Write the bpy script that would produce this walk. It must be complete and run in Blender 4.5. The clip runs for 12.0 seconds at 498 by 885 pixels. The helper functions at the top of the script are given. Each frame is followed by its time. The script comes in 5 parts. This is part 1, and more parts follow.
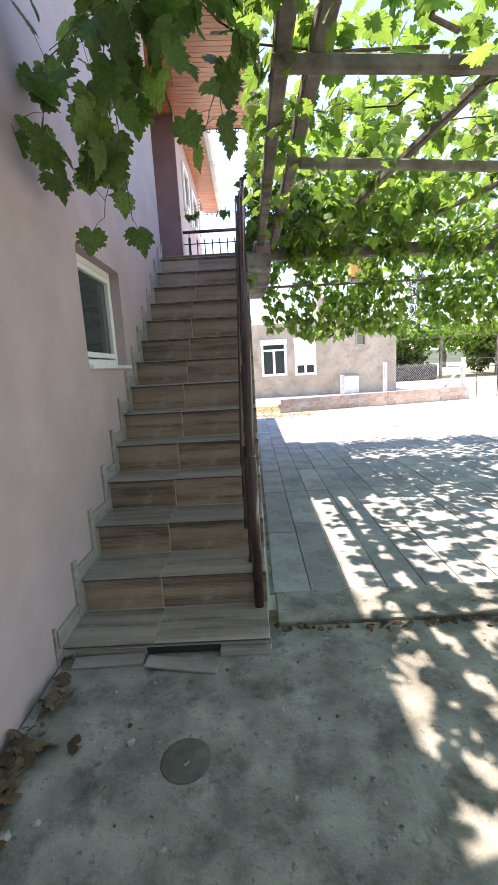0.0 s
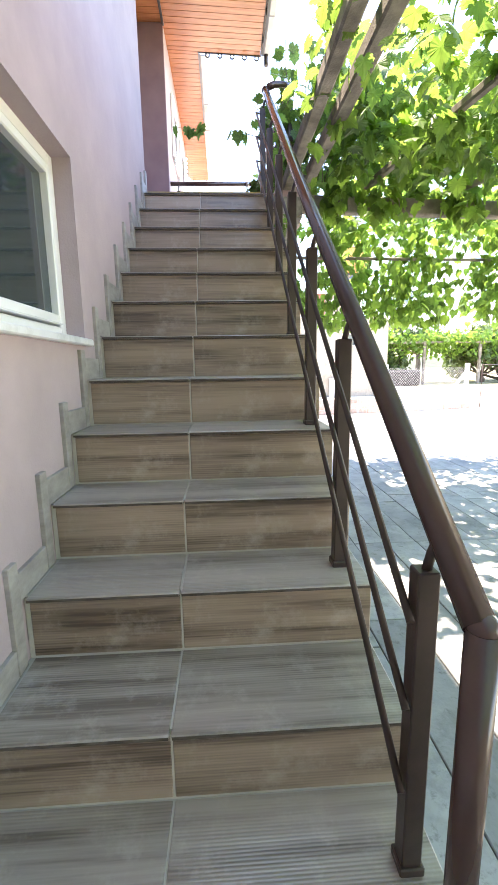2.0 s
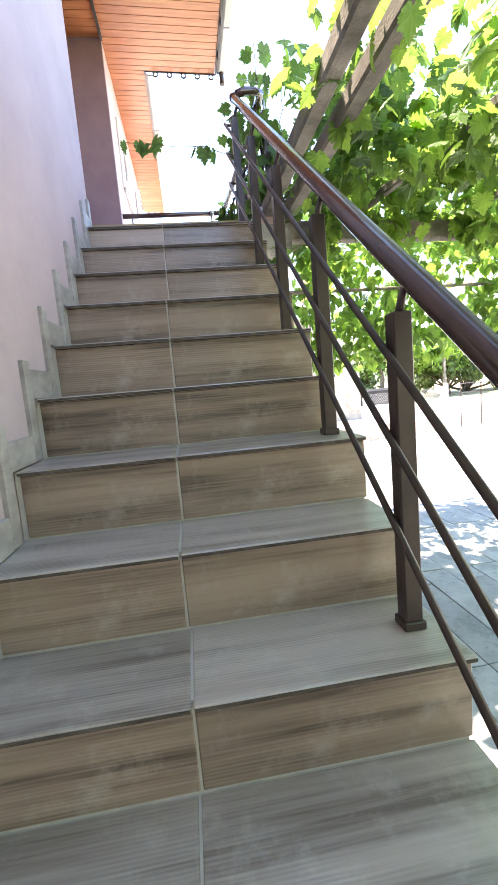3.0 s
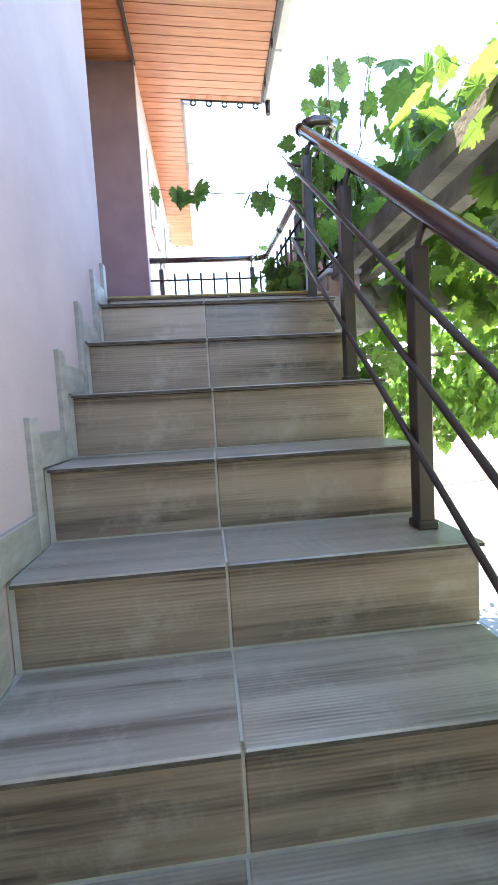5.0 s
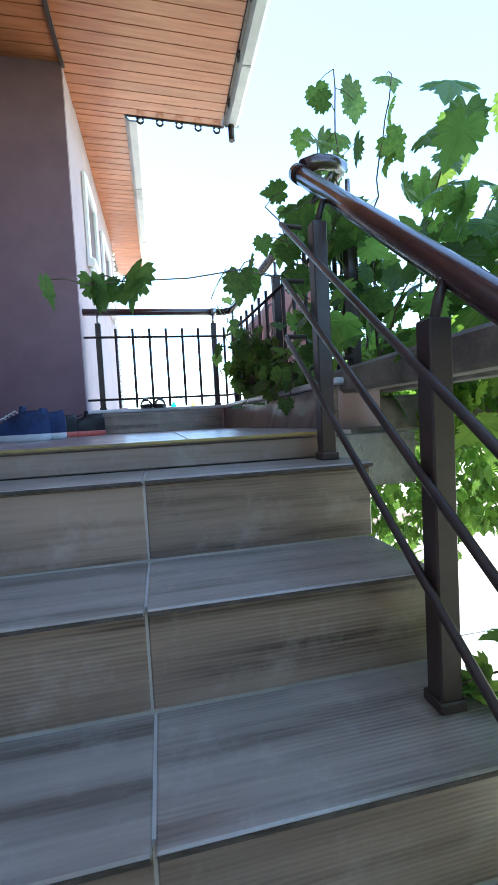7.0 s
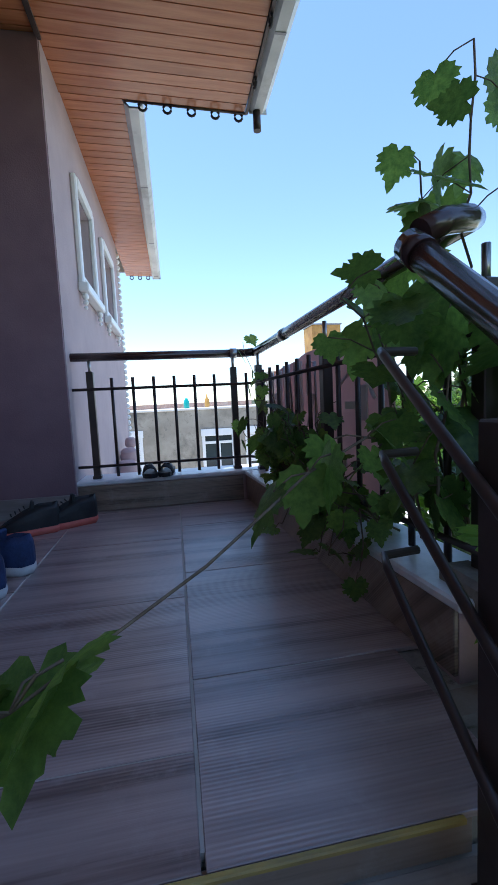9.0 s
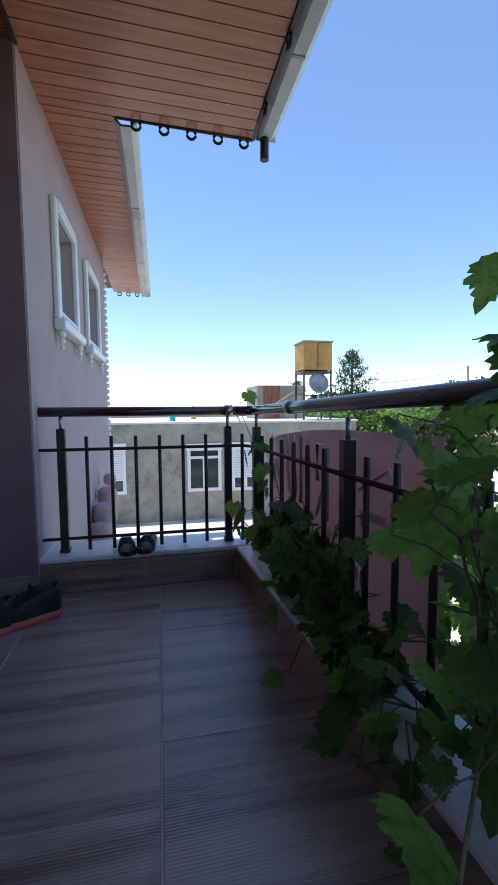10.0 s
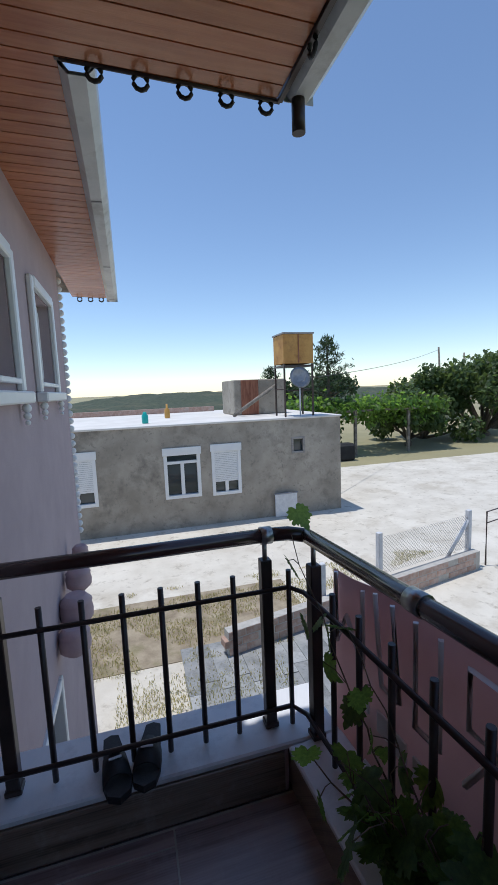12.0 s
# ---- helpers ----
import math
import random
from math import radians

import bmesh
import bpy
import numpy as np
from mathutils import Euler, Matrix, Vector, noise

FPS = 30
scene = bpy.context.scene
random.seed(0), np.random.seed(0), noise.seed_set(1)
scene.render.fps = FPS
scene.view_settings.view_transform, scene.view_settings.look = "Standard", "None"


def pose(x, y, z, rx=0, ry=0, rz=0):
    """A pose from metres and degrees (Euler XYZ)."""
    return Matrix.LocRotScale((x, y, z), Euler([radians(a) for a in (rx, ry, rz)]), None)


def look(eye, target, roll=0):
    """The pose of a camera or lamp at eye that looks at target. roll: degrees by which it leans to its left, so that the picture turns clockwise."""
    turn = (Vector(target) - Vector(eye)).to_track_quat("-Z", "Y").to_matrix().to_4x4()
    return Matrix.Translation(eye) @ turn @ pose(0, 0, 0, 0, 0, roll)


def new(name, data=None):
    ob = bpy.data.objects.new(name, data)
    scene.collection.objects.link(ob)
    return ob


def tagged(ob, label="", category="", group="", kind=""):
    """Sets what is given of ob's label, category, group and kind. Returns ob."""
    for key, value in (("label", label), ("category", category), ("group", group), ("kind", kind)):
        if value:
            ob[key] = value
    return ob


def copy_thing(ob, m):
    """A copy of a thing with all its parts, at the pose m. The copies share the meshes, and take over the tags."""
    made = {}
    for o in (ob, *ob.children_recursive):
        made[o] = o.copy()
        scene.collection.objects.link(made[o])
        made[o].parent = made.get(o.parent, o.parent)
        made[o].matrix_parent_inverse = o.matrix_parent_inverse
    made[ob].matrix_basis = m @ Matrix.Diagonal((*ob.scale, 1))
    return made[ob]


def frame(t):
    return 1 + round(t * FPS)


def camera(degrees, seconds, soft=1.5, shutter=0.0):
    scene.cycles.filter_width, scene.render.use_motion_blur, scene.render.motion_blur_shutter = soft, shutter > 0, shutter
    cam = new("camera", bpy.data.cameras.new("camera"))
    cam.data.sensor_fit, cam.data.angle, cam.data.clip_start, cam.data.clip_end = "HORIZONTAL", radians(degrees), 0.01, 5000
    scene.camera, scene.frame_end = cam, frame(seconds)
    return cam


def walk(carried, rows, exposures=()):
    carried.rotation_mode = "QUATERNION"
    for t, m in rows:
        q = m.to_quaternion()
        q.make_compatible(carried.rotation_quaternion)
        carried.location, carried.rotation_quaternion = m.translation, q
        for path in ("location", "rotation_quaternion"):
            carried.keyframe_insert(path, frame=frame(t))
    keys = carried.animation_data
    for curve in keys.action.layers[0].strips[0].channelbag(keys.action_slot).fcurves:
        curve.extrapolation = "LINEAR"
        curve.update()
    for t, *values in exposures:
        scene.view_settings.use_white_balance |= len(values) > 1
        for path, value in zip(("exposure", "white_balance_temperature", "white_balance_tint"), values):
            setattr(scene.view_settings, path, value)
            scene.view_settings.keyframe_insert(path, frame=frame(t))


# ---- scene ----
cam = camera(60.8, 12.0)
PATH = [
    (0, (-0.004, 1.065, 1.302), (-0.037, 3.034, 0.957), -3.3),
    (0.5, (-0.057, 1.279, 1.269), (-0.27, 3.217, 0.825), 0.3),
    (1, (-0.119, 1.652, 1.219), (-0.465, 3.542, 0.664), -0.9),
    (1.5, (-0.263, 2.098, 1.237), (-0.374, 4.029, 0.728), 0.9),
    (2, (-0.4, 2.576, 1.255), (-0.289, 4.542, 0.902), -0.9),
    (2.5, (-0.45, 3.064, 1.258), (-0.24, 5.031, 0.963), -3.5),
    (2.7, (-0.47, 3.24, 1.375), (-0.252, 5.205, 1.105), -5.0),
    (4.3, (-0.498, 3.991, 1.866), (-0.064, 5.933, 1.657), -0.8),
    (4.5, (-0.489, 4.098, 1.935), (-0.08, 6.047, 1.758), -0.7),
    (5, (-0.555, 4.265, 2.087), (-0.37, 6.251, 1.93), -3.3),
    (5.5, (-0.564, 4.499, 2.255), (-0.162, 6.451, 2.093), 0.2),
    (6, (-0.525, 4.695, 2.395), (-0.295, 6.672, 2.2), -2.7),
    (6.5, (-0.556, 4.91, 2.542), (-0.24, 6.876, 2.355), -3.0),
    (7, (-0.496, 5.087, 2.656), (-0.093, 7.043, 2.555), -3.1),
    (7.5, (-0.533, 5.277, 2.74), (-0.261, 7.255, 2.638), -4.4),
    (7.7, (-0.525, 5.372, 2.80), (-0.211, 7.345, 2.704), -3.9),
    (8.5, (-0.47, 5.60, 3.06), (-0.135, 7.566, 2.915), -3.0),
    (9.3, (-0.413, 5.843, 3.307), (-0.057, 7.801, 3.114), -2.2),
    (9.5, (-0.416, 5.898, 3.388), (0.052, 7.835, 3.218), -0.1),
    (10, (-0.409, 6.109, 3.528), (0.001, 8.059, 3.367), -0.4),
    (10.5, (-0.456, 6.334, 3.645), (-0.01, 8.265, 3.377), -1.0),
    (11, (-0.383, 6.469, 3.769), (0.364, 8.311, 3.55), 0.7),
    (11.5, (-0.35, 6.701, 3.944), (0.353, 8.551, 3.657), 2.8),
    (12, (-0.471, 7.04, 4.022), (0.066, 8.95, 3.777), -2.3),
]
walk(cam, [(t, look(eye, target, roll)) for t, eye, target, roll in PATH],
     [(0, 2.0, 7400, 20), (1.0, 2.6, 7550, 20), (2.5, 3.2, 7450, 18), (4.5, 3.22, 7100, 14), (5.5, 2.98, 6700, 8), (7, 2.4, 6200, 3), (7.5, 2.2, 6050, 4), (9.5, 0.75, 5900, 10), (10.5, 0.5, 5950, 10), (11.2, 0.3, 6050, 10), (12, 0.0, 6100, 10)])

# ---- light and exposure ----
SUN_WAY = Vector((0.19, -0.12, -1.0))
world = bpy.data.worlds.new("sky")
scene.world = world
world.use_nodes = True
wn = world.node_tree
sky = wn.nodes.new("ShaderNodeTexSky")
sky.sky_type = "NISHITA"
sky.sun_disc = False
sky.sun_elevation = radians(77.3)
sky.sun_rotation = radians(-57.7)
sky.altitude = 600
sky.air_density, sky.dust_density, sky.ozone_density = 1.0, 0.0, 1.2
wn.links.new(sky.outputs[0], wn.nodes["Background"].inputs[0])
wn.nodes["Background"].inputs[1].default_value = 0.15
sun_data = bpy.data.lights.new("sun", "SUN")
sun_data.energy, sun_data.angle, sun_data.color = 3.0, radians(0.6), (1.0, 0.95, 0.87)
sun = new("sun", sun_data)
sun.matrix_world = look((0, 0, 30), Vector((0, 0, 30)) + SUN_WAY)


# ---- materials ----
def mat(name, c1, c2=None, rough=0.7, scale=6.0, stretch=(1, 1, 1), bump=0.2, fine=60.0, metal=0.0,
        rand=0.0, stain=None, stain_scale=1.2, translucent=0.0, coords="Object", island=False, spec=0.5, detail=8.0, lo=0.35, hi=0.65, stain_lo=0.52, stain_hi=0.7, speck=None, speck_scale=30.0, chip=None, chip_scale=9.0, gain=4.2, hue=0.47):
    """Two-scale noise between c1 and c2, fine relief, optional stains and variation by piece."""
    m = bpy.data.materials.new(name)
    m.use_nodes = True
    t = m.node_tree
    n, k = t.nodes, t.links
    b = n["Principled BSDF"]
    out = n["Material Output"]
    b.inputs["Roughness"].default_value = rough
    b.inputs["Metallic"].default_value = metal
    b.inputs["Specular IOR Level"].default_value = spec
    tc = n.new("ShaderNodeTexCoord")
    info = n.new("ShaderNodeObjectInfo")
    geo = n.new("ShaderNodeNewGeometry")
    mp = n.new("ShaderNodeVectorMath")
    mp.operation = "MULTIPLY"
    mp.inputs[1].default_value = stretch
    off = n.new("ShaderNodeVectorMath")
    off.operation = "MULTIPLY_ADD"
    off.inputs[1].default_value = (17.0, 31.0, 23.0)
    src = geo.outputs["Position"] if coords == "World" else tc.outputs["Object"]
    k.new(geo.outputs["Random Per Island"] if island else info.outputs["Random"], off.inputs[0])
    k.new(src, off.inputs[2])
    k.new(off.outputs[0] if coords != "World" else src, mp.inputs[0])
    n1 = n.new("ShaderNodeTexNoise")
    n1.inputs["Scale"].default_value, n1.inputs["Detail"].default_value = scale, detail
    n1.inputs["Roughness"].default_value = 0.62
    k.new(mp.outputs[0], n1.inputs["Vector"])
    ramp = n.new("ShaderNodeValToRGB")
    ramp.color_ramp.elements[0].position, ramp.color_ramp.elements[1].position = lo, hi
    ramp.color_ramp.elements[0].color = (*c1, 1)
    ramp.color_ramp.elements[1].color = (*(c2 or c1), 1)
    k.new(n1.outputs["Fac"], ramp.inputs[0])
    col = ramp.outputs[0]
    n2 = n.new("ShaderNodeTexNoise")
    n2.inputs["Scale"].default_value, n2.inputs["Detail"].default_value = fine, 4.0
    k.new(mp.outputs[0], n2.inputs["Vector"])
    if stain:
        n3 = n.new("ShaderNodeTexNoise")
        n3.inputs["Scale"].default_value, n3.inputs["Detail"].default_value = stain_scale, 9.0
        n3.inputs["Roughness"].default_value = 0.7
        k.new(src, n3.inputs["Vector"])
        r3 = n.new("ShaderNodeMapRange")
        r3.inputs["From Min"].default_value, r3.inputs["From Max"].default_value = stain_lo, stain_hi
        r3.inputs["To Max"].default_value = 0.8
        k.new(n3.outputs["Fac"], r3.inputs["Value"])
        mx = n.new("ShaderNodeMix")
        mx.data_type = "RGBA"
        k.new(r3.outputs[0], mx.inputs[0])
        k.new(col, mx.inputs[6])
        mx.inputs[7].default_value = (*stain, 1)
        col = mx.outputs[2]
    if speck:
        n4 = n.new("ShaderNodeTexNoise")
        n4.inputs["Scale"].default_value, n4.inputs["Detail"].default_value, n4.inputs["Roughness"].default_value = speck_scale, 6.0, 0.7
        k.new(src, n4.inputs["Vector"])
        r4 = n.new("ShaderNodeMapRange")
        r4.inputs["From Min"].default_value, r4.inputs["From Max"].default_value = 0.56, 0.68
        r4.inputs["To Max"].default_value = 0.75
        k.new(n4.outputs["Fac"], r4.inputs["Value"])
        m4 = n.new("ShaderNodeMix")
        m4.data_type = "RGBA"
        k.new(r4.outputs[0], m4.inputs[0])
        k.new(col, m4.inputs[6])
        m4.inputs[7].default_value = (*speck, 1)
        col = m4.outputs[2]
    if chip:
        n5 = n.new("ShaderNodeTexNoise")
        n5.inputs["Scale"].default_value, n5.inputs["Detail"].default_value, n5.inputs["Roughness"].default_value = chip_scale, 12.0, 0.85
        n5.inputs["Distortion"].default_value = 0.6
        k.new(src, n5.inputs["Vector"])
        r5 = n.new("ShaderNodeMapRange")
        r5.inputs["From Min"].default_value, r5.inputs["From Max"].default_value = 0.585, 0.65
        r5.inputs["To Max"].default_value = 0.6
        k.new(n5.outputs["Fac"], r5.inputs["Value"])
        m5 = n.new("ShaderNodeMix")
        m5.data_type = "RGBA"
        k.new(r5.outputs[0], m5.inputs[0])
        k.new(col, m5.inputs[6])
        m5.inputs[7].default_value = (*chip, 1)
        col = m5.outputs[2]
    if rand:
        hsv = n.new("ShaderNodeHueSaturation")
        rr = n.new("ShaderNodeMapRange")
        rr.inputs["To Min"].default_value, rr.inputs["To Max"].default_value = 1 - rand, 1 + rand
        k.new(geo.outputs["Random Per Island"] if island else info.outputs["Random"], rr.inputs["Value"])
        k.new(rr.outputs[0], hsv.inputs["Value"])
        k.new(col, hsv.inputs["Color"])
        col = hsv.outputs[0]
    k.new(col, b.inputs["Base Color"])
    if bump:
        bp = n.new("ShaderNodeBump")
        bp.inputs["Strength"].default_value, bp.inputs["Distance"].default_value = bump, 0.004
        k.new(n2.outputs["Fac"], bp.inputs["Height"])
        k.new(bp.outputs[0], b.inputs["Normal"])
    if translucent:
        tr = n.new("ShaderNodeBsdfTranslucent")
        hs = n.new("ShaderNodeHueSaturation")
        hs.inputs["Value"].default_value, hs.inputs["Saturation"].default_value, hs.inputs["Hue"].default_value = gain, 1.05, hue
        k.new(col, hs.inputs["Color"])
        k.new(hs.outputs[0], tr.inputs[0])
        ms = n.new("ShaderNodeMixShader")
        ms.inputs[0].default_value = translucent
        k.new(b.outputs[0], ms.inputs[1])
        k.new(tr.outputs[0], ms.inputs[2])
        k.new(ms.outputs[0], out.inputs[0])
    return m


PINK = mat("mauve_plaster", (0.41, 0.325, 0.335), (0.465, 0.37, 0.38), 0.9, 3.0, bump=0.35, fine=140, stain=(0.37, 0.295, 0.305), stain_scale=0.8, coords="World")
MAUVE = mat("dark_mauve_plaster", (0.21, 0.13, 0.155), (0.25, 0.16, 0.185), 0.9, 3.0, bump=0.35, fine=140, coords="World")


def tile_mat(name, dark, light, pale, wear=0.52):
    """Printed wood-look tile: long bands along x, fine ribs, dusty wear."""
    m = bpy.data.materials.new(name)
    m.use_nodes = True
    n, k = m.node_tree.nodes, m.node_tree.links
    b = n["Principled BSDF"]

    def math_(op, a, c):
        q = n.new("ShaderNodeMath")
        q.operation = op
        for i, v in enumerate((a, c)):
            if isinstance(v, (int, float)):
                q.inputs[i].default_value = v
            else:
                k.new(v, q.inputs[i])
        return q.outputs[0]

    def noise_(vec, scale, detail, rough=0.55):
        q = n.new("ShaderNodeTexNoise")
        q.inputs["Scale"].default_value, q.inputs["Detail"].default_value, q.inputs["Roughness"].default_value = scale, detail, rough
        k.new(vec, q.inputs["Vector"])
        return q.outputs["Fac"]

    tc, info = n.new("ShaderNodeTexCoord"), n.new("ShaderNodeObjectInfo")
    sep = n.new("ShaderNodeSeparateXYZ")
    k.new(tc.outputs["Object"], sep.inputs[0])
    v = math_("ADD", sep.outputs[1], sep.outputs[2])
    u = math_("ADD", sep.outputs[0], math_("MULTIPLY", info.outputs["Random"], 40.0))
    com = n.new("ShaderNodeCombineXYZ")
    k.new(math_("MULTIPLY", u, 0.9), com.inputs[0])
    k.new(math_("MULTIPLY", v, 15.0), com.inputs[1])
    bands = noise_(com.outputs[0], 1.0, 5.0)
    com2 = n.new("ShaderNodeCombineXYZ")
    k.new(math_("MULTIPLY", u, 5.0), com2.inputs[0])
    k.new(math_("MULTIPLY", v, 130.0), com2.inputs[1])
    grain = noise_(com2.outputs[0], 1.0, 4.0)
    mixv = math_("ADD", math_("MULTIPLY", bands, 0.78), math_("MULTIPLY", grain, 0.22))
    ribs = math_("SINE", math_("MULTIPLY", v, 2 * math.pi / 0.0078), 0.0)
    mask = n.new("ShaderNodeMapRange")
    mask.inputs["From Min"].default_value, mask.inputs["From Max"].default_value = 0.42, 0.6
    com3 = n.new("ShaderNodeCombineXYZ")
    k.new(math_("MULTIPLY", u, 1.4), com3.inputs[0])
    k.new(math_("MULTIPLY", v, 4.0), com3.inputs[1])
    k.new(noise_(com3.outputs[0], 1.0, 2.0), mask.inputs["Value"])
    rib = math_("MULTIPLY", ribs, mask.outputs[0])
    val = math_("ADD", mixv, math_("MULTIPLY", rib, 0.032))
    ramp = n.new("ShaderNodeValToRGB")
    e = ramp.color_ramp.elements
    e[0].position, e[1].position = 0.37, 0.59
    e[0].color, e[1].color = (*dark, 1), (*light, 1)
    mid = e.new(0.46)
    mid.color = (*[0.45 * a + 0.55 * c for a, c in zip(dark, light)], 1)
    k.new(val, ramp.inputs[0])
    dust = n.new("ShaderNodeMapRange")
    dust.inputs["From Min"].default_value, dust.inputs["From Max"].default_value, dust.inputs["To Max"].default_value = wear, wear + 0.26, 0.65
    k.new(noise_(tc.outputs["Object"], 7.0, 9.0, 0.75), dust.inputs["Value"])
    mx = n.new("ShaderNodeMix")
    mx.data_type = "RGBA"
    k.new(dust.outputs[0], mx.inputs[0])
    k.new(ramp.outputs[0], mx.inputs[6])
    mx.inputs[7].default_value = (*pale, 1)
    hsv = n.new("ShaderNodeHueSaturation")
    rr = n.new("ShaderNodeMapRange")
    rr.inputs["To Min"].default_value, rr.inputs["To Max"].default_value = 0.9, 1.1
    k.new(info.outputs["Random"], rr.inputs["Value"])
    k.new(rr.outputs[0], hsv.inputs["Value"])
    k.new(mx.outputs[2], hsv.inputs["Color"])
    k.new(hsv.outputs[0], b.inputs["Base Color"])
    b.inputs["Roughness"].default_value, b.inputs["Specular IOR Level"].default_value = 0.3, 0.9
    bp = n.new("ShaderNodeBump")
    bp.inputs["Strength"].default_value, bp.inputs["Distance"].default_value = 0.35, 0.0012
    k.new(math_("ADD", math_("MULTIPLY", rib, 0.5), grain), bp.inputs["Height"])
    k.new(bp.outputs[0], b.inputs["Normal"])
    return m


# one tile in two tones: shade coloured into risers, sky sheen into treads
TILE = tile_mat("shaded_brown_wood_look_tile", (0.08, 0.05, 0.033), (0.33, 0.245, 0.185), (0.48, 0.425, 0.37))
TREAD = tile_mat("dusty_sky_lit_wood_look_tile", (0.15, 0.122, 0.10), (0.395, 0.345, 0.302), (0.54, 0.495, 0.455), 0.5)
FLOORTILE = tile_mat("mauve_brown_floor_tile", (0.15, 0.105, 0.098), (0.42, 0.325, 0.305), (0.50, 0.43, 0.415))
# dark raw tile edge, also the painted shade line under the nosings
EDGE_SHADE = mat("tile_edge_and_nosing_shade", (0.05, 0.038, 0.03), (0.12, 0.10, 0.085), 0.9, 18.0, (1, 4, 4), 0.4, 70)
GROUT = mat("pale_grout", (0.42, 0.40, 0.36), (0.52, 0.49, 0.45), 0.9, 12.0, bump=0.3)
SKIRT = mat("grey_skirting_tile", (0.23, 0.21, 0.195), (0.36, 0.335, 0.31), 0.5, 1.0, (4, 9, 22), 0.2, 9.0, rand=0.08)
CONC = mat("old_concrete", (0.165, 0.162, 0.142), (0.37, 0.362, 0.325), 0.88, 5.5, bump=1.0, fine=90, stain=(0.085, 0.084, 0.072), stain_scale=6.0, coords="World", lo=0.36, hi=0.62, detail=14.0, stain_lo=0.5, stain_hi=0.66, speck=(0.05, 0.05, 0.042), speck_scale=22.0, chip=(0.56, 0.55, 0.51), chip_scale=9.0)
PAVE = mat("grey_paving_slab", (0.24, 0.25, 0.25), (0.38, 0.38, 0.375), 0.8, 3.0, bump=0.6, fine=50, rand=0.16, stain=(0.13, 0.13, 0.125), stain_scale=3.0, speck=(0.12, 0.12, 0.11), speck_scale=18.0)
ROAD = mat("pale_dry_ground", (0.60, 0.55, 0.465), (0.74, 0.69, 0.60), 0.95, 0.8, bump=1.0, fine=18, stain=(0.46, 0.40, 0.31), stain_scale=0.6, coords="World", speck=(0.36, 0.31, 0.24), speck_scale=3.5)
LAND = mat("dry_fields", (0.30, 0.27, 0.15), (0.42, 0.37, 0.22), 0.95, 0.05, bump=0.5, fine=2, stain=(0.13, 0.15, 0.06), stain_scale=0.03, coords="World")
DIRT = mat("dry_dirt", (0.24, 0.19, 0.13), (0.42, 0.35, 0.25), 0.95, 3.0, bump=1.0, fine=25, stain=(0.20, 0.185, 0.08), stain_scale=2.0, coords="World")
GRASS = mat("dry_grass", (0.19, 0.20, 0.07), (0.37, 0.33, 0.15), 0.9, 2.0, bump=0.2, rand=0.3, island=True, translucent=0.2)
IRON = mat("dark_brown_paint", (0.035, 0.022, 0.019), (0.06, 0.038, 0.032), 0.38, 8.0, bump=0.15, fine=40, spec=0.5)
PIPE = mat("red_brown_pipe_paint", (0.045, 0.021, 0.019), (0.066, 0.03, 0.027), 0.22, 5.0, (1, 1, 1), 0.08, 40, spec=0.7)
STEEL = mat("worn_steel", (0.30, 0.29, 0.28), (0.5, 0.49, 0.47), 0.3, 20.0, bump=0.1, metal=0.9)
SOFFIT = mat("wood_look_soffit", (0.42, 0.145, 0.065), (0.56, 0.225, 0.105), 0.2, 1.0, (2.5, 30, 5), 0.12, 9.0, rand=0.10, island=True, spec=0.6)
WHITE = mat("white_plastic", (0.78, 0.78, 0.77), (0.82, 0.82, 0.80), 0.35, 5.0, bump=0.05)
GUTTER = mat("pale_gutter", (0.55, 0.56, 0.55), (0.68, 0.68, 0.66), 0.4, 3.0, bump=0.1, stain=(0.35, 0.34, 0.31), stain_scale=3.0)
GREYFRAME = mat("grey_metal", (0.25, 0.25, 0.26), (0.36, 0.36, 0.37), 0.45, 6.0, bump=0.1, metal=0.4)
MARBLE = mat("white_marble_coping", (0.72, 0.73, 0.75), (0.82, 0.82, 0.83), 0.35, 4.0, bump=0.06, stain=(0.45, 0.45, 0.47), stain_scale=3.0)
TIMBER = mat("weathered_timber", (0.13, 0.11, 0.09), (0.33, 0.29, 0.245), 0.85, 1.6, (3, 3, 3), 0.7, 30, stain=(0.10, 0.085, 0.07), stain_scale=4.0)
CANE = mat("vine_cane", (0.10, 0.07, 0.045), (0.20, 0.15, 0.10), 0.85, 20.0, bump=0.8, fine=60)
# leaf in lit and shaded copies: LEAFS glows more, LEAF and LEAFD less
LEAF = mat("shaded_vine_leaf", (0.045, 0.10, 0.022), (0.085, 0.165, 0.035), 0.48, 7.0, bump=0.35, fine=30, rand=0.35, translucent=0.42, gain=2.9)
LEAFS = mat("sunlit_vine_foliage", (0.05, 0.105, 0.02), (0.095, 0.17, 0.035), 0.5, 7.0, bump=0.2, fine=30, rand=0.4, island=True, translucent=0.5, gain=3.5, hue=0.48)
LEAFD = mat("shaded_vine_foliage", (0.045, 0.10, 0.022), (0.085, 0.165, 0.035), 0.48, 7.0, bump=0.3, fine=30, rand=0.35, island=True, translucent=0.42, gain=2.9)
TREE = mat("tree_foliage", (0.035, 0.065, 0.02), (0.07, 0.11, 0.03), 0.6, 3.0, bump=0.1, rand=0.4, island=True, translucent=0.25)
PINE = mat("pine_foliage", (0.025, 0.05, 0.022), (0.05, 0.085, 0.03), 0.7, 3.0, bump=0.1, rand=0.35, island=True, translucent=0.1)
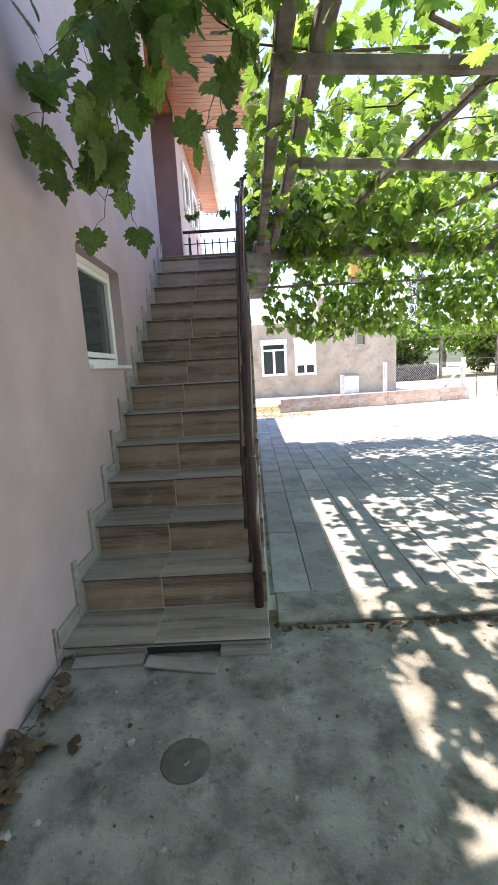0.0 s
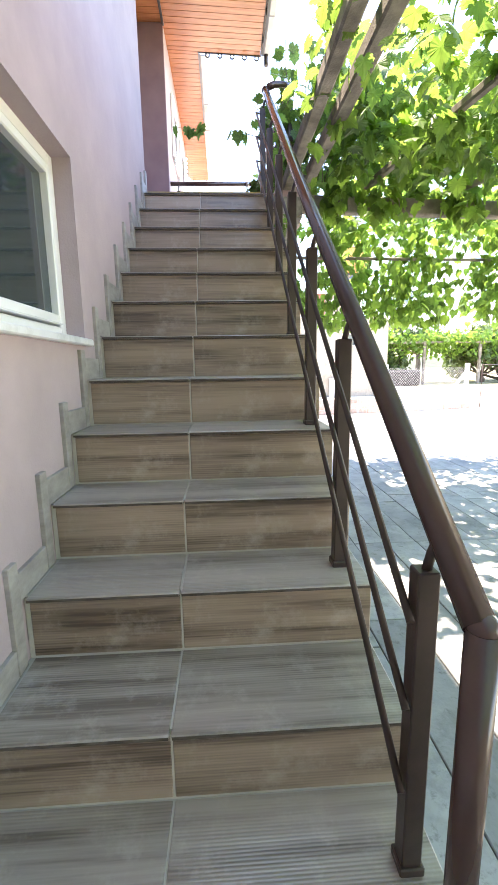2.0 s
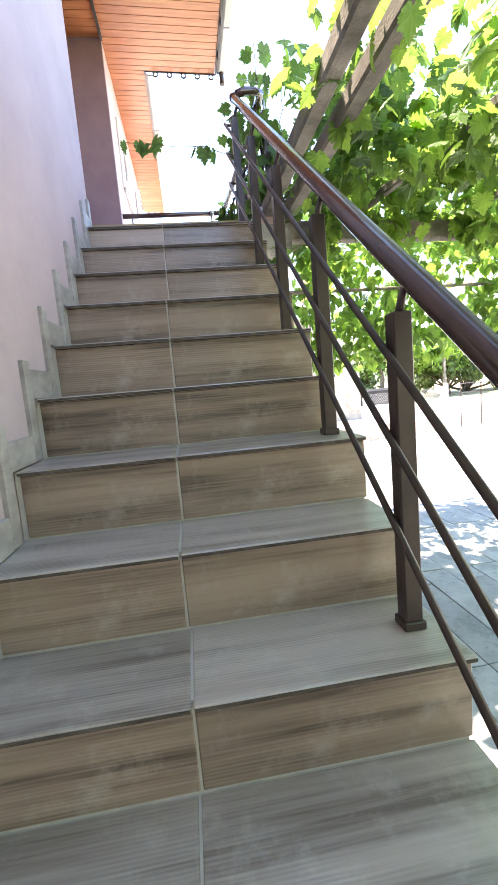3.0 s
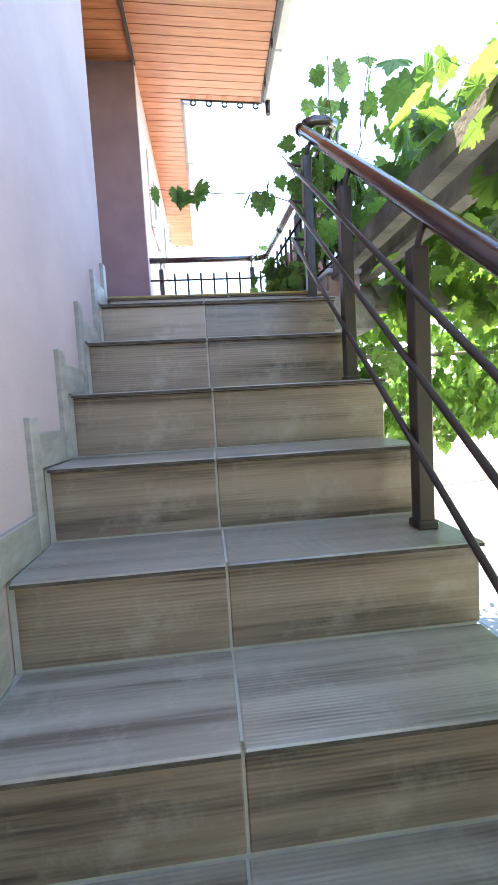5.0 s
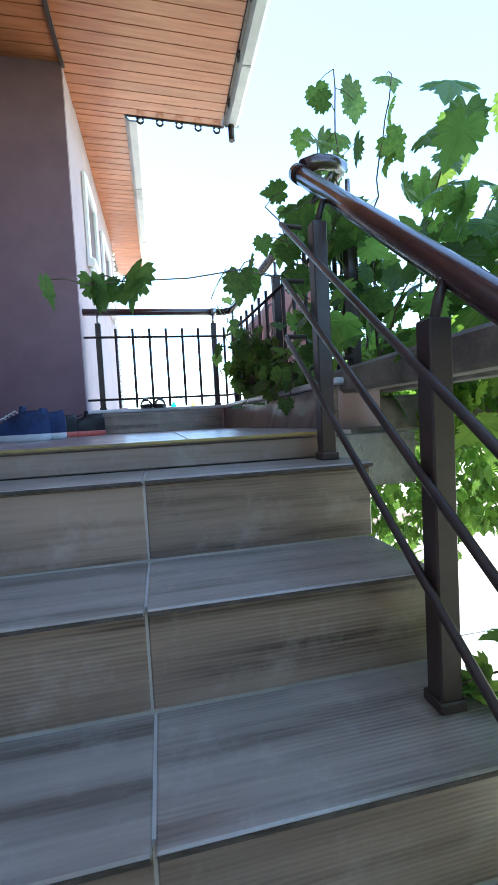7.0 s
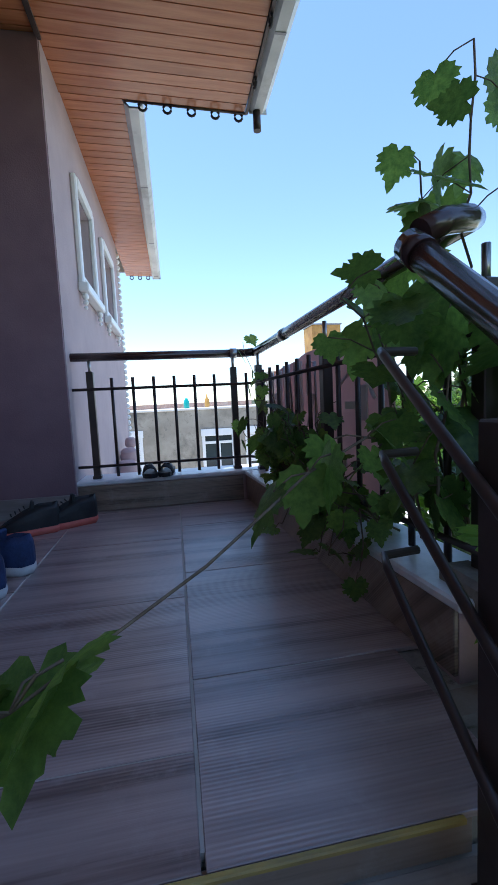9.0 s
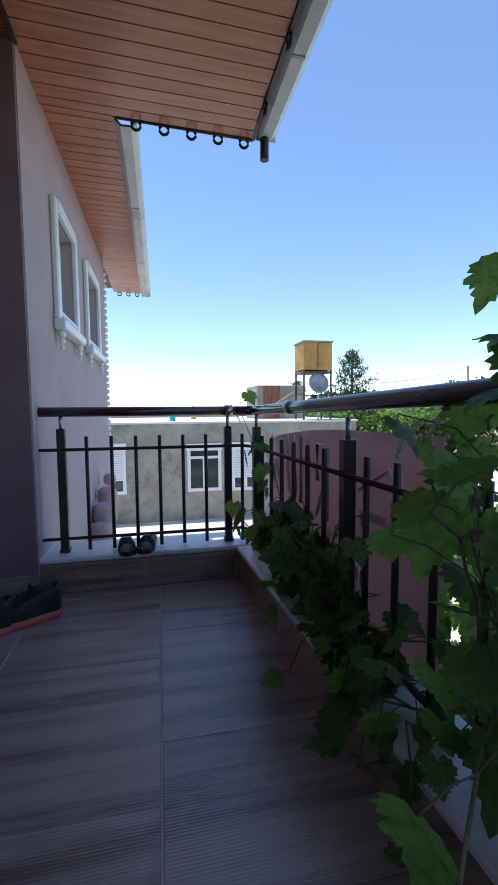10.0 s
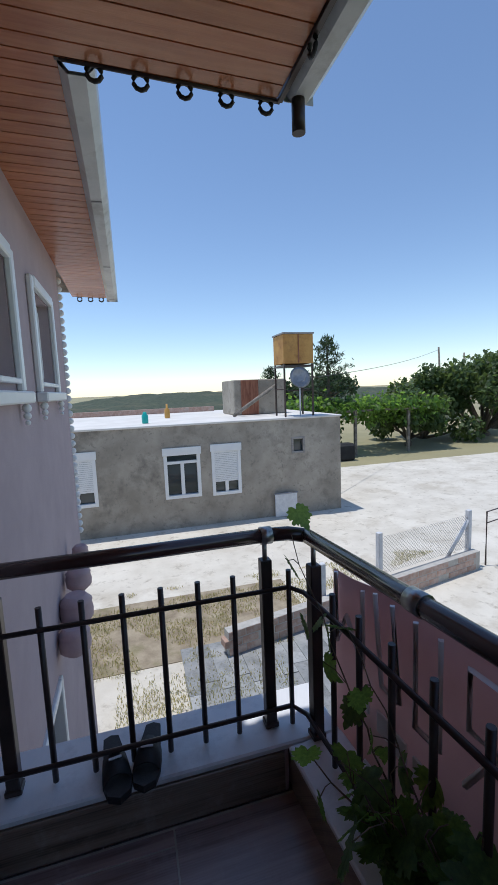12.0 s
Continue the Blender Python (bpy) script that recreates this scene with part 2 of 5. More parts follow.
BARK = mat("bark", (0.09, 0.07, 0.05), (0.18, 0.145, 0.11), 0.9, 12.0, (1, 1, 0.3), 1.0, 40)
RENDERED = mat("bare_cement_render", (0.29, 0.255, 0.205), (0.45, 0.40, 0.33), 0.92, 1.3, bump=0.6, fine=30, stain=(0.15, 0.135, 0.11), stain_scale=1.1, coords="World", lo=0.33, hi=0.67, speck=(0.20, 0.18, 0.15), speck_scale=7.0)
ROOFTOP = mat("whitewashed_roof", (0.66, 0.63, 0.58), (0.78, 0.75, 0.70), 0.9, 1.0, bump=0.5, fine=20)
BRICK = mat("pale_red_brick", (0.42, 0.26, 0.20), (0.56, 0.40, 0.33), 0.9, 8.0, bump=0.8, fine=60, rand=0.18, stain=(0.55, 0.5, 0.45), stain_scale=3.0)
RUST = mat("rusty_yellow_panel", (0.42, 0.21, 0.055), (0.55, 0.31, 0.09), 0.7, 3.0, bump=0.3, stain=(0.22, 0.09, 0.04), stain_scale=2.0)
RUST2 = mat("rust_red_metal", (0.20, 0.07, 0.04), (0.34, 0.15, 0.09), 0.8, 2.0, (6, 6, 1), 0.4, 20)
BANNER = mat("faded_red_banner", (0.48, 0.325, 0.32), (0.56, 0.395, 0.385), 0.6, 2.0, bump=0.15, fine=12, translucent=0.5, gain=1.6, hue=0.5)
PRINT = mat("pale_print", (0.76, 0.70, 0.69), (0.82, 0.77, 0.76), 0.6, 3.0, bump=0.05)
BLACK = mat("black_rubber", (0.012, 0.012, 0.014), (0.028, 0.028, 0.03), 0.6, 12.0, bump=0.3, fine=120)
NAVY = mat("navy_shoe_cloth", (0.012, 0.02, 0.06), (0.03, 0.06, 0.17), 0.8, 14.0, bump=0.5, fine=160)
CORAL = mat("coral_sole", (0.62, 0.13, 0.10), (0.70, 0.19, 0.15), 0.5, 9.0, bump=0.1)
SOLE = mat("pale_sole", (0.55, 0.56, 0.58), (0.68, 0.69, 0.7), 0.6, 9.0, bump=0.2)
TEAL = mat("teal_plastic", (0.01, 0.36, 0.32), (0.02, 0.42, 0.38), 0.3, 4.0, bump=0.02)
AMBER = mat("amber_plastic", (0.50, 0.26, 0.05), (0.58, 0.32, 0.08), 0.3, 4.0, bump=0.02)
YELLOW = mat("yellow_edge_trim", (0.20, 0.16, 0.08), (0.46, 0.34, 0.09), 0.45, 5.0, (1, 6, 6), 0.1, 40)
ORNAMENT = mat("pink_ornament_paint", (0.46, 0.33, 0.335), (0.54, 0.40, 0.40), 0.8, 6.0, bump=0.3)
HILL = mat("wooded_hill", (0.03, 0.045, 0.025), (0.085, 0.10, 0.055), 0.95, 0.9, bump=0.0, stain=(0.17, 0.14, 0.085), stain_scale=0.08, coords="World")
# near-black colour that stands in for unlit depth and deep shade
DARK = mat("near_black_shade", (0.02, 0.02, 0.022), (0.035, 0.035, 0.037), 0.9, 3.0, bump=0.1)
PATCH = mat("grey_cement_patch", (0.085, 0.088, 0.075), (0.15, 0.152, 0.13), 0.95, 14.0, bump=0.8, fine=80)
DEADLEAF = mat("dead_leaves", (0.07, 0.045, 0.028), (0.17, 0.11, 0.065), 0.9, 9.0, bump=0.4, rand=0.4, island=True)


def glass_mat(name, tint, rough):
    m = bpy.data.materials.new(name)
    m.use_nodes = True
    b = m.node_tree.nodes["Principled BSDF"]
    b.inputs["Base Color"].default_value = (*tint, 1)
    b.inputs["Roughness"].default_value = rough
    b.inputs["Specular IOR Level"].default_value = 0.8
    nz = m.node_tree.nodes.new("ShaderNodeTexNoise")
    nz.inputs["Scale"].default_value = 3.0
    bp = m.node_tree.nodes.new("ShaderNodeBump")
    bp.inputs["Strength"].default_value = 0.05
    m.node_tree.links.new(nz.outputs["Fac"], bp.inputs["Height"])
    m.node_tree.links.new(bp.outputs[0], b.inputs["Normal"])
    return m


GLASS = glass_mat("window_glass", (0.035, 0.05, 0.055), 0.06)


# ---- builders ----
def mesh_of(name, bm, material):
    me = bpy.data.meshes.new(name)
    bm.normal_update()
    bm.to_mesh(me)
    bm.free()
    me.materials.append(material)
    return me


def thing(name, label, category, group="", kind=""):
    return tagged(new(name), label, category, group, kind)


def part(name, bm, material, parent=None, label="", smooth=False):
    ob = new(name, mesh_of(name, bm, material))
    if smooth:
        for p in ob.data.polygons:
            p.use_smooth = True
    if parent is not None:
        ob.parent = parent
    if label:
        tagged(ob, label)
    return ob


def solo(name, bm, material, label, category, group="", kind="", smooth=False):
    return tagged(part(name, bm, material, smooth=smooth), label, category, group, kind)


def add_box(bm, x0, y0, z0, x1, y1, z1, bevel=0.0, m=None):
    g = bmesh.ops.create_cube(bm, size=1.0)
    vs = g["verts"]
    bmesh.ops.scale(bm, vec=(x1 - x0, y1 - y0, z1 - z0), verts=vs)
    bmesh.ops.translate(bm, vec=((x0 + x1) / 2, (y0 + y1) / 2, (z0 + z1) / 2), verts=vs)
    if bevel:
        es = list({e for v in vs for e in v.link_edges})
        r = bmesh.ops.bevel(bm, geom=es, offset=bevel, segments=1, affect="EDGES")
        vs = list({v for f in r["faces"] for v in f.verts} | {v for v in vs if v.is_valid})
    if m is not None:
        bmesh.ops.transform(bm, matrix=m, verts=vs)
    return bm


def box(x0, y0, z0, x1, y1, z1, bevel=0.0, m=None):
    return add_box(bmesh.new(), x0, y0, z0, x1, y1, z1, bevel, m)


def add_tube(bm, pts, r, seg=8, r2=None, cap=True):
    """A round bar along pts, tapering from r to r2."""
    pts = [Vector(p) for p in pts]
    rings = []
    for i, p in enumerate(pts):
        d = (pts[min(i + 1, len(pts) - 1)] - pts[max(i - 1, 0)]).normalized()
        side = d.cross(Vector((0, 0, 1)))
        if side.length < 0.05:
            side = d.cross(Vector((0, 1, 0)))
        side.normalize()
        up = side.cross(d)
        rr = r if r2 is None else r + (r2 - r) * i / (len(pts) - 1)
        rings.append([bm.verts.new(p + side * rr * math.cos(a) + up * rr * math.sin(a)) for a in [2 * math.pi * j / seg for j in range(seg)]])
    for a, b in zip(rings, rings[1:]):
        for j in range(seg):
            bm.faces.new((a[j], a[(j + 1) % seg], b[(j + 1) % seg], b[j])).smooth = True
    if cap:
        bm.faces.new(rings[0][::-1])
        bm.faces.new(rings[-1])
    return bm


def tube(pts, r, seg=8, r2=None):
    return add_tube(bmesh.new(), pts, r, seg, r2)


def lathe(profile, seg=14, centre=(0, 0, 0)):
    bm = bmesh.new()
    c = Vector(centre)
    rings = [[bm.verts.new(c + Vector((r * math.cos(2 * math.pi * j / seg), r * math.sin(2 * math.pi * j / seg), z))) for j in range(seg)] for r, z in profile]
    for a, b in zip(rings, rings[1:]):
        for j in range(seg):
            bm.faces.new((a[j], a[(j + 1) % seg], b[(j + 1) % seg], b[j])).smooth = True
    bm.faces.new(rings[0][::-1])
    bm.faces.new(rings[-1])
    return bm


def prism_x(poly, x0, x1):
    """A polygon in y, z drawn out from x0 to x1."""
    bm = bmesh.new()
    a = [bm.verts.new((x0, y, z)) for y, z in poly]
    b = [bm.verts.new((x1, y, z)) for y, z in poly]
    bm.faces.new(a)
    bm.faces.new(b[::-1])
    for i in range(len(poly)):
        j = (i + 1) % len(poly)
        bm.faces.new((a[j], a[i], b[i], b[j]))
    bmesh.ops.recalc_face_normals(bm, faces=bm.faces)
    return bm


def wall_x(name, x0, x1, y0, y1, z0, z1, holes, material, label):
    """A wall along y with rectangular openings (y0, z0, y1, z1) right through it."""
    ys = sorted({y0, y1, *[h[0] for h in holes], *[h[2] for h in holes]})
    zs = sorted({z0, z1, *[h[1] for h in holes], *[h[3] for h in holes]})
    bm = bmesh.new()
    for a, b in zip(ys, ys[1:]):
        for c, d in zip(zs, zs[1:]):
            my, mz = (a + b) / 2, (c + d) / 2
            if not any(h[0] < my < h[2] and h[1] < mz < h[3] for h in holes):
                add_box(bm, x0, a, c, x1, b, d)
    bmesh.ops.remove_doubles(bm, verts=bm.verts, dist=1e-5)
    seen = {}
    for f in bm.faces:
        seen.setdefault(tuple(round(v, 4) for v in f.calc_center_median()), []).append(f)
    bmesh.ops.delete(bm, geom=[f for fs in seen.values() if len(fs) > 1 for f in fs], context="FACES")
    return solo(name, bm, material, label, "wall", kind="structure")


# ---- ground ----
g = bmesh.new()
R = 3000
g_verts = [g.verts.new(v) for v in ((-R, -R, -0.05), (R, -R, -0.05), (R, R, -0.05), (-R, R, -0.05))]
g.faces.new(g_verts)
solo("ground", g, LAND, "dry open farmland reaching to the horizon", "ground", kind="structure")
solo("yard_ground", box(-14, 3.2, -0.3, 30, 26, -0.012), ROAD, "pale sun-bleached dirt yard and lane", "ground", kind="structure")
solo("concrete_apron", box(-0.96, -5, -0.2, 7, 3.03, 0.0), CONC, "stained old concrete slab before the stairs", "ground", kind="structure")
solo("concrete_strip", box(0.06, 3.045, -0.2, 7, 3.34, 0.018, 0.006), CONC, "raised concrete strip with a crumbling edge", "ground", kind="structure")

# added out of view, cuts the light that reaches the stair risers
solo("wall_garden", box(-1.2, -5.6, -0.2, 9, -5.35, 3.2), RENDERED, "unseen plain wall added to block light behind the viewpoint", "wall", kind="structure")

# ---- house walls ----
WX = -0.97
WIN = (3.625, 1.37, 4.42, 2.06)
wall_x("wall_stairs", WX - 0.3, WX, -5, 6.22, -0.2, 5.2, [WIN], PINK, "mauve plastered house wall beside the stairs")
wall_x("wall_far", -1.3, -1.0, 8.30, 11.3, -0.2, 5.3, [(8.89, 4.12, 9.42, 4.70), (9.97, 4.12, 10.62, 4.70), (8.95, 0.5, 9.75, 2.3)], PINK, "pink plastered house wall with two small windows")
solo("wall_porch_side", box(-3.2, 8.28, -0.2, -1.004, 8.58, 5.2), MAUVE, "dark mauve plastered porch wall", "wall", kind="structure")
solo("wall_porch_back", box(-3.2, 6.0, -0.2, -2.9, 8.28, 5.2), PINK, "mauve plastered wall at the back of the porch", "wall", kind="structure")
solo("wall_porch_near", box(-3.2, 6.0, -0.2, WX - 0.3, 6.22, 5.2), PINK, "mauve plastered return wall of the porch", "wall", kind="structure")
solo("wall_end", box(-6, 11.0, -0.2, -1.3, 11.29, 5.2), PINK, "pink plastered end wall of the house", "wall", kind="structure")


# ---- roof overhang: boards along x, each a shallow plank with a dark joint ----
def soffit(name, x0, x1, y0, y1, z_in, z_out, label):
    bm = bmesh.new()
    y = y0
    while y < y1 - 0.01:
        e = min(y + 0.09, y1)
        vs = []
        for yy, dz in ((y, 0.0), (e - 0.007, 0.0), (e - 0.005, 0.005), (e - 0.001, 0.005), (e, 0.0)):
            vs.append([bm.verts.new((x, yy, z + dz)) for x, z in ((x0, z_in), (x1, z_out))])
        for a, b in zip(vs, vs[1:]):
            bm.faces.new((a[0], a[1], b[1], b[0]))
        y = e
    return solo(name, bm, SOFFIT, label, "ceiling", kind="structure")


soffit("ceiling_eave_near", -1.0, -0.62, -5, 5.75, 5.18, 5.17, "glossy wood-look boards under the narrow eave")
soffit("ceiling_eave", -1.0, 0.16, 5.75, 8.70, 5.16, 5.12, "glossy wood-look boards under the roof overhang")
soffit("ceiling_eave_far", -1.0, -0.62, 8.70, 12.5, 5.18, 5.17, "glossy wood-look boards under the narrow eave")
soffit("ceiling_porch", -3.0, -1.0, 6.0, 8.3, 5.165, 5.165, "dark wood-look boards over the porch")
solo("roof", prism_x([(5.75, 5.2), (8.70, 5.2), (8.70, 5.3), (5.75, 5.3)], -6, 0.16), TIMBER, "roof slab over the stairs and porch", "roof", kind="structure")
solo("roof_near", prism_x([(-5, 5.23), (5.745, 5.23), (5.745, 5.3), (-5, 5.3)], -6, -0.61), TIMBER, "roof slab over the stair wall", "roof", kind="structure")
solo("roof_far", prism_x([(8.703, 5.23), (12.52, 5.23), (12.52, 5.3), (8.703, 5.3)], -6, -0.61), TIMBER, "roof slab over the far end of the house", "roof", kind="structure")
trim = bmesh.new()
add_tube(trim, [(-0.61, 8.708, 5.149), (0.175, 8.708, 5.117)], 0.009, 6)
add_box(trim, -0.625, 8.7025, 5.146, -0.47, 8.716, 5.225)
solo("trim", trim, IRON, "dark edge trim across the overhang's end", "trim", kind="structure")
trim = bmesh.new()
add_box(trim, 0.163, 5.76, 5.108, 0.182, 8.70, 5.2)
solo("trim_side", trim, IRON, "dark edge trim along the overhang", "trim", kind="structure")
solo("trim_seam", box(-1.012, -0.0, 5.145, -0.985, 8.3, 5.165), IRON, "dark seam strip where the boards meet the wall", "trim", kind="structure")


def gutter(name, x, y0, y1, z, label):
    t = thing(name, label, "gutter")
    prof = [(0.0, 0.10), (0.0, 0.0), (0.03, -0.03), (0.09, -0.03), (0.12, 0.0), (0.125, 0.10), (0.112, 0.10), (0.108, 0.008), (0.085, -0.018), (0.034, -0.018), (0.012, 0.008), (0.012, 0.10)]
    bm = bmesh.new()
    a = [bm.verts.new((x + px, y0, z + pz)) for px, pz in prof]
    b = [bm.verts.new((x + px, y1, z + pz)) for px, pz in prof]
    for i in range(len(prof)):
        j = (i + 1) % len(prof)
        bm.faces.new((a[j], a[i], b[i], b[j]))
    bmesh.ops.recalc_face_normals(bm, faces=bm.faces)
    part("channel", bm, GUTTER, t)
    part("end_cap", box(x + 0.002, y1 + 0.001, z - 0.03, x + 0.123, y1 + 0.005, z + 0.10), GUTTER, t)
    yy = y0 + 1.0
    while yy < y1:
        part("joint_strap", box(x + 0.03, yy, z - 0.034, x + 0.09, yy + 0.015, z - 0.0305), GREYFRAME, t)
        yy += 1.3
    return t


gutter("gutter", -0.618, -5, 5.73, 5.16, "pale metal gutter along the narrow eave")
gutter("gutter", 0.185, 5.76, 8.69, 5.14, "pale metal gutter along the roof overhang")
gutter("gutter", -0.618, 8.75, 12.5, 5.16, "pale metal gutter along the narrow far eave")
sp = thing("gutter_spout", "short dark spout hanging at the gutter's end", "spout")
part("pipe", tube([(0.235, 8.67, 4.99), (0.235, 8.67, 5.11)], 0.026, 12), IRON, sp)


def ring_hook(at, along):
    """A small dark loop under the roof edge."""
    bm = bmesh.new()
    pts = [Vector(at) + Vector(along) * 0.026 * math.sin(a) + Vector((0, 0, -0.026 * (1 - math.cos(a)))) for a in [2 * math.pi * i / 10 for i in range(11)]]
    add_tube(bm, pts, 0.008, 6)
    return solo("ring_hook", bm, BLACK, "small black ring under the roof edge", "hook", "rings under the eave")


for i in range(5):
    ring_hook((-0.50 + i * 0.155, 8.714, 5.148 - i * 0.0064), (1, 0, 0))
for i in range(6):
    ring_hook((0.172, 8.40 - i * 0.42, 5.118), (0, 1, 0))
for i in range(3):
    ring_hook((-0.92 + i * 0.12, 12.515, 5.182), (1, 0, 0))


# ---- windows ----
def window_x(name, x, y0, z0, y1, z1, label, split=False, ledge=True, fw=0.05):
    """A white window in a wall along y, its frame set back behind the face x."""
    t = thing(name, label, "window", kind="structure")
    xb = x - 0.12
    for nm, b in (("jamb", (xb, y0, z0, xb + 0.05, y0 + fw, z1)), ("jamb", (xb, y1 - fw, z0, xb + 0.05, y1, z1)),
                  ("rail", (xb, y0 + fw, z0, xb + 0.05, y1 - fw, z0 + fw)), ("rail", (xb, y0 + fw, z1 - fw, xb + 0.05, y1 - fw, z1))):
        part(nm, box(*b, 0.006), WHITE, t)
    a, b_, c, d = y0 + fw + 0.008, y1 - fw - 0.008, z0 + fw + 0.008, z1 - fw - 0.008
    w = 0.035
    for nm, b in (("sash", (xb + 0.008, a, c, xb + 0.062, a + w, d)), ("sash", (xb + 0.008, b_ - w, c, xb + 0.062, b_, d)),
                  ("sash", (xb + 0.008, a + w, c, xb + 0.062, b_ - w, c + w)), ("sash", (xb + 0.008, a + w, d - w, xb + 0.062, b_ - w, d))):
        part(nm, box(*b, 0.005), WHITE, t)
    part("pane", box(xb + 0.025, a + w, c + w, xb + 0.032, b_ - w, d - w), GLASS, t, "dark reflecting glass pane")
    # dark sheet for the unlit room behind the pane
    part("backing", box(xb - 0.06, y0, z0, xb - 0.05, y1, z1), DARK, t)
    if ledge:
        part("sill", box(xb + 0.052, y0 + 0.002, z0 - 0.022, x + 0.03, y1 + 0.02, z0 + 0.006, 0.005), MARBLE, t, "pale stone sill")
    return t


window_x("window_1", WX, *WIN, "small white plastic window deep in the mauve wall")
for i, (a, b) in enumerate(((8.89, 9.42), (9.97, 10.62))):
    window_x("window_%d" % (i + 2), -1.0, a, 4.12, b, 4.70, "small white window high in the pink wall", fw=0.04)
    sur = thing("window_surround", "white moulded surround with scrolled brackets", "moulding", "window surrounds")
    for nm, bb in (("side", (-0.999, a - 0.07, 4.06, -0.965, a - 0.002, 4.76)), ("side", (-0.999, b + 0.002, 4.06, -0.965, b + 0.07, 4.76)),
                   ("head", (-0.999, a - 0.002, 4.702, -0.96, b + 0.002, 4.77)), ("ledge", (-0.999, a - 0.09, 4.0, -0.93, b + 0.09, 4.06))):
        part(nm, box(*bb, 0.008), WHITE, sur)
    for yy in (a - 0.03, b + 0.03):
        bm = bmesh.new()
        for zz, rr in ((3.975, 0.024), (3.935, 0.02), (3.9, 0.014)):
            bmesh.ops.create_uvsphere(bm, u_segments=10, v_segments=6, radius=rr, matrix=pose(-0.968, yy, zz))
        part("scroll_bracket", bm, WHITE, sur, smooth=True)
quoin = thing("corner_moulding", "white beaded moulding up the house corner", "moulding")
for i in range(34):
    bm = bmesh.new()
    bmesh.ops.create_uvsphere(bm, u_segments=8, v_segments=6, radius=0.036, matrix=Matrix.Translation((-1.0, 11.305, 2.75 + i * 0.07)) @ Matrix.Diagonal((1, 0.7, 0.9, 1)))
    part("bead", bm, WHITE, quoin, smooth=True)
lw = thing("window_4", "tall white framed window low in the pink wall", "window", kind="structure")
for b in ((-1.1, 8.95, 0.5, -0.98, 9.0, 2.3), (-1.1, 9.7, 0.5, -0.98, 9.75, 2.3), (-1.1, 9.0, 2.25, -0.98, 9.7, 2.3), (-1.1, 9.0, 0.5, -0.98, 9.7, 0.55), (-1.1, 9.33, 0.55, -0.985, 9.37, 2.25)):
    part("frame", box(*b, 0.006), WHITE, lw)
part("pane", box(-1.06, 9.0, 0.55, -1.05, 9.7, 2.25), GLASS, lw)
orn = thing("wall_ornament", "pink painted stack of rounded ornaments at the house corner", "ornament")
for k, (yy, zz, rr) in enumerate(((9.80, 2.48, 0.10), (9.98, 2.60, 0.11), (10.2, 2.72, 0.09), (10.42, 2.84, 0.06))):
    part("bulb", lathe([(rr * 0.5, -rr * 0.9), (rr * 0.95, -rr * 0.5), (rr, 0), (rr * 0.92, rr * 0.45), (rr * 0.97, rr * 0.55), (rr * 0.6, rr * 0.95)], 14, (-0.90, yy, zz)), ORNAMENT, orn)

# ---- stairs ----
NY = [2.856, 3.132, 3.409, 3.682, 3.916, 4.150, 4.387, 4.625, 4.860, 5.105, 5.347, 5.584, 5.815, 6.058]
NZ = [0.07 + 0.19 * i for i in range(14)]
GX, RX = -0.54, 0.012
LANDY, LANDZ = 6.24, 2.615
stairs = thing("staircase", "concrete staircase clad in wood-look grey-brown tiles", "staircase")
poly = [(NY[0] + 0.0105, -0.15)]
for i in range(14):
    poly.append((NY[i] + 0.0105, NZ[i] - 0.0025))
    poly.append(((NY[i + 1] + 0.0105 if i < 13 else LANDY + 0.022), NZ[i] - 0.0025))
poly += [(LANDY + 0.022, 2.3), (NY[3], -0.15)]
part("core", prism_x(poly, WX + 0.002, RX - 0.008), GROUT, stairs, "concrete core with pale grout joints")


def board(name, b, parent, material, bevel=0.003):
    """A tile with its origin at its corner, so that its grain starts anew."""
    x0, y0, z0, x1, y1, z1 = b
    ob = part(name, box(0, 0, 0, x1 - x0, y1 - y0, z1 - z0, bevel), material, parent)
    ob.location = (x0, y0, z0)
    return ob


for i in range(14):
    y0 = NY[i]
    y1 = (NY[i + 1] if i < 13 else LANDY) + 0.008
    top = NZ[i]
    low = NZ[i - 1] + 0.003 if i else 0.035
    gx = GX + random.uniform(-0.006, 0.006)
    for a, b in ((WX + 0.015, gx - 0.002), (gx + 0.002, RX)):
        board("tread_tile", (a, y0 - 0.011, top - 0.011, b, y1, top), stairs, TREAD)
        board("riser_tile", (a, y0 + 0.008, low, b, y0 + 0.02, top - 0.015), stairs, TILE if i else SKIRT)
        board("nosing_edge", (a + 0.002, y0 - 0.0125, top - 0.0105, b - 0.002, y0 - 0.0112, top - 0.0035), stairs, EDGE_SHADE, 0.0)
        # dark strip drawn as the shade beneath the overhanging tread
        board("nosing_gap", (a, y0 + 0.0085, top - 0.0148, b, y0 + 0.0195, top - 0.0112), stairs, EDGE_SHADE, 0.0)
    # stepped skirting tile on the wall: along the tread, then up the next riser
    h = 0.085
    yb = NY[i + 1] + 0.004 if i < 13 else LANDY
    zt = NZ[i + 1] if i < 13 else LANDZ
    j = random.uniform(-0.008, 0.008)
    part("skirting_tile", box(WX - 0.002, y0 - 0.030, top + 0.002, WX + 0.013, yb - 0.082, top + h + j, 0.002), SKIRT, stairs)
    part("skirting_tile", box(WX - 0.002, yb - 0.080, top + 0.004, WX + 0.0145, yb - 0.032, zt + h + 0.035 + j, 0.002), SKIRT, stairs)
part("skirting_tile", box(WX - 0.002, NY[0] - 0.06, 0.0, WX + 0.013, NY[0] - 0.047, 0.19, 0.002), SKIRT, stairs)
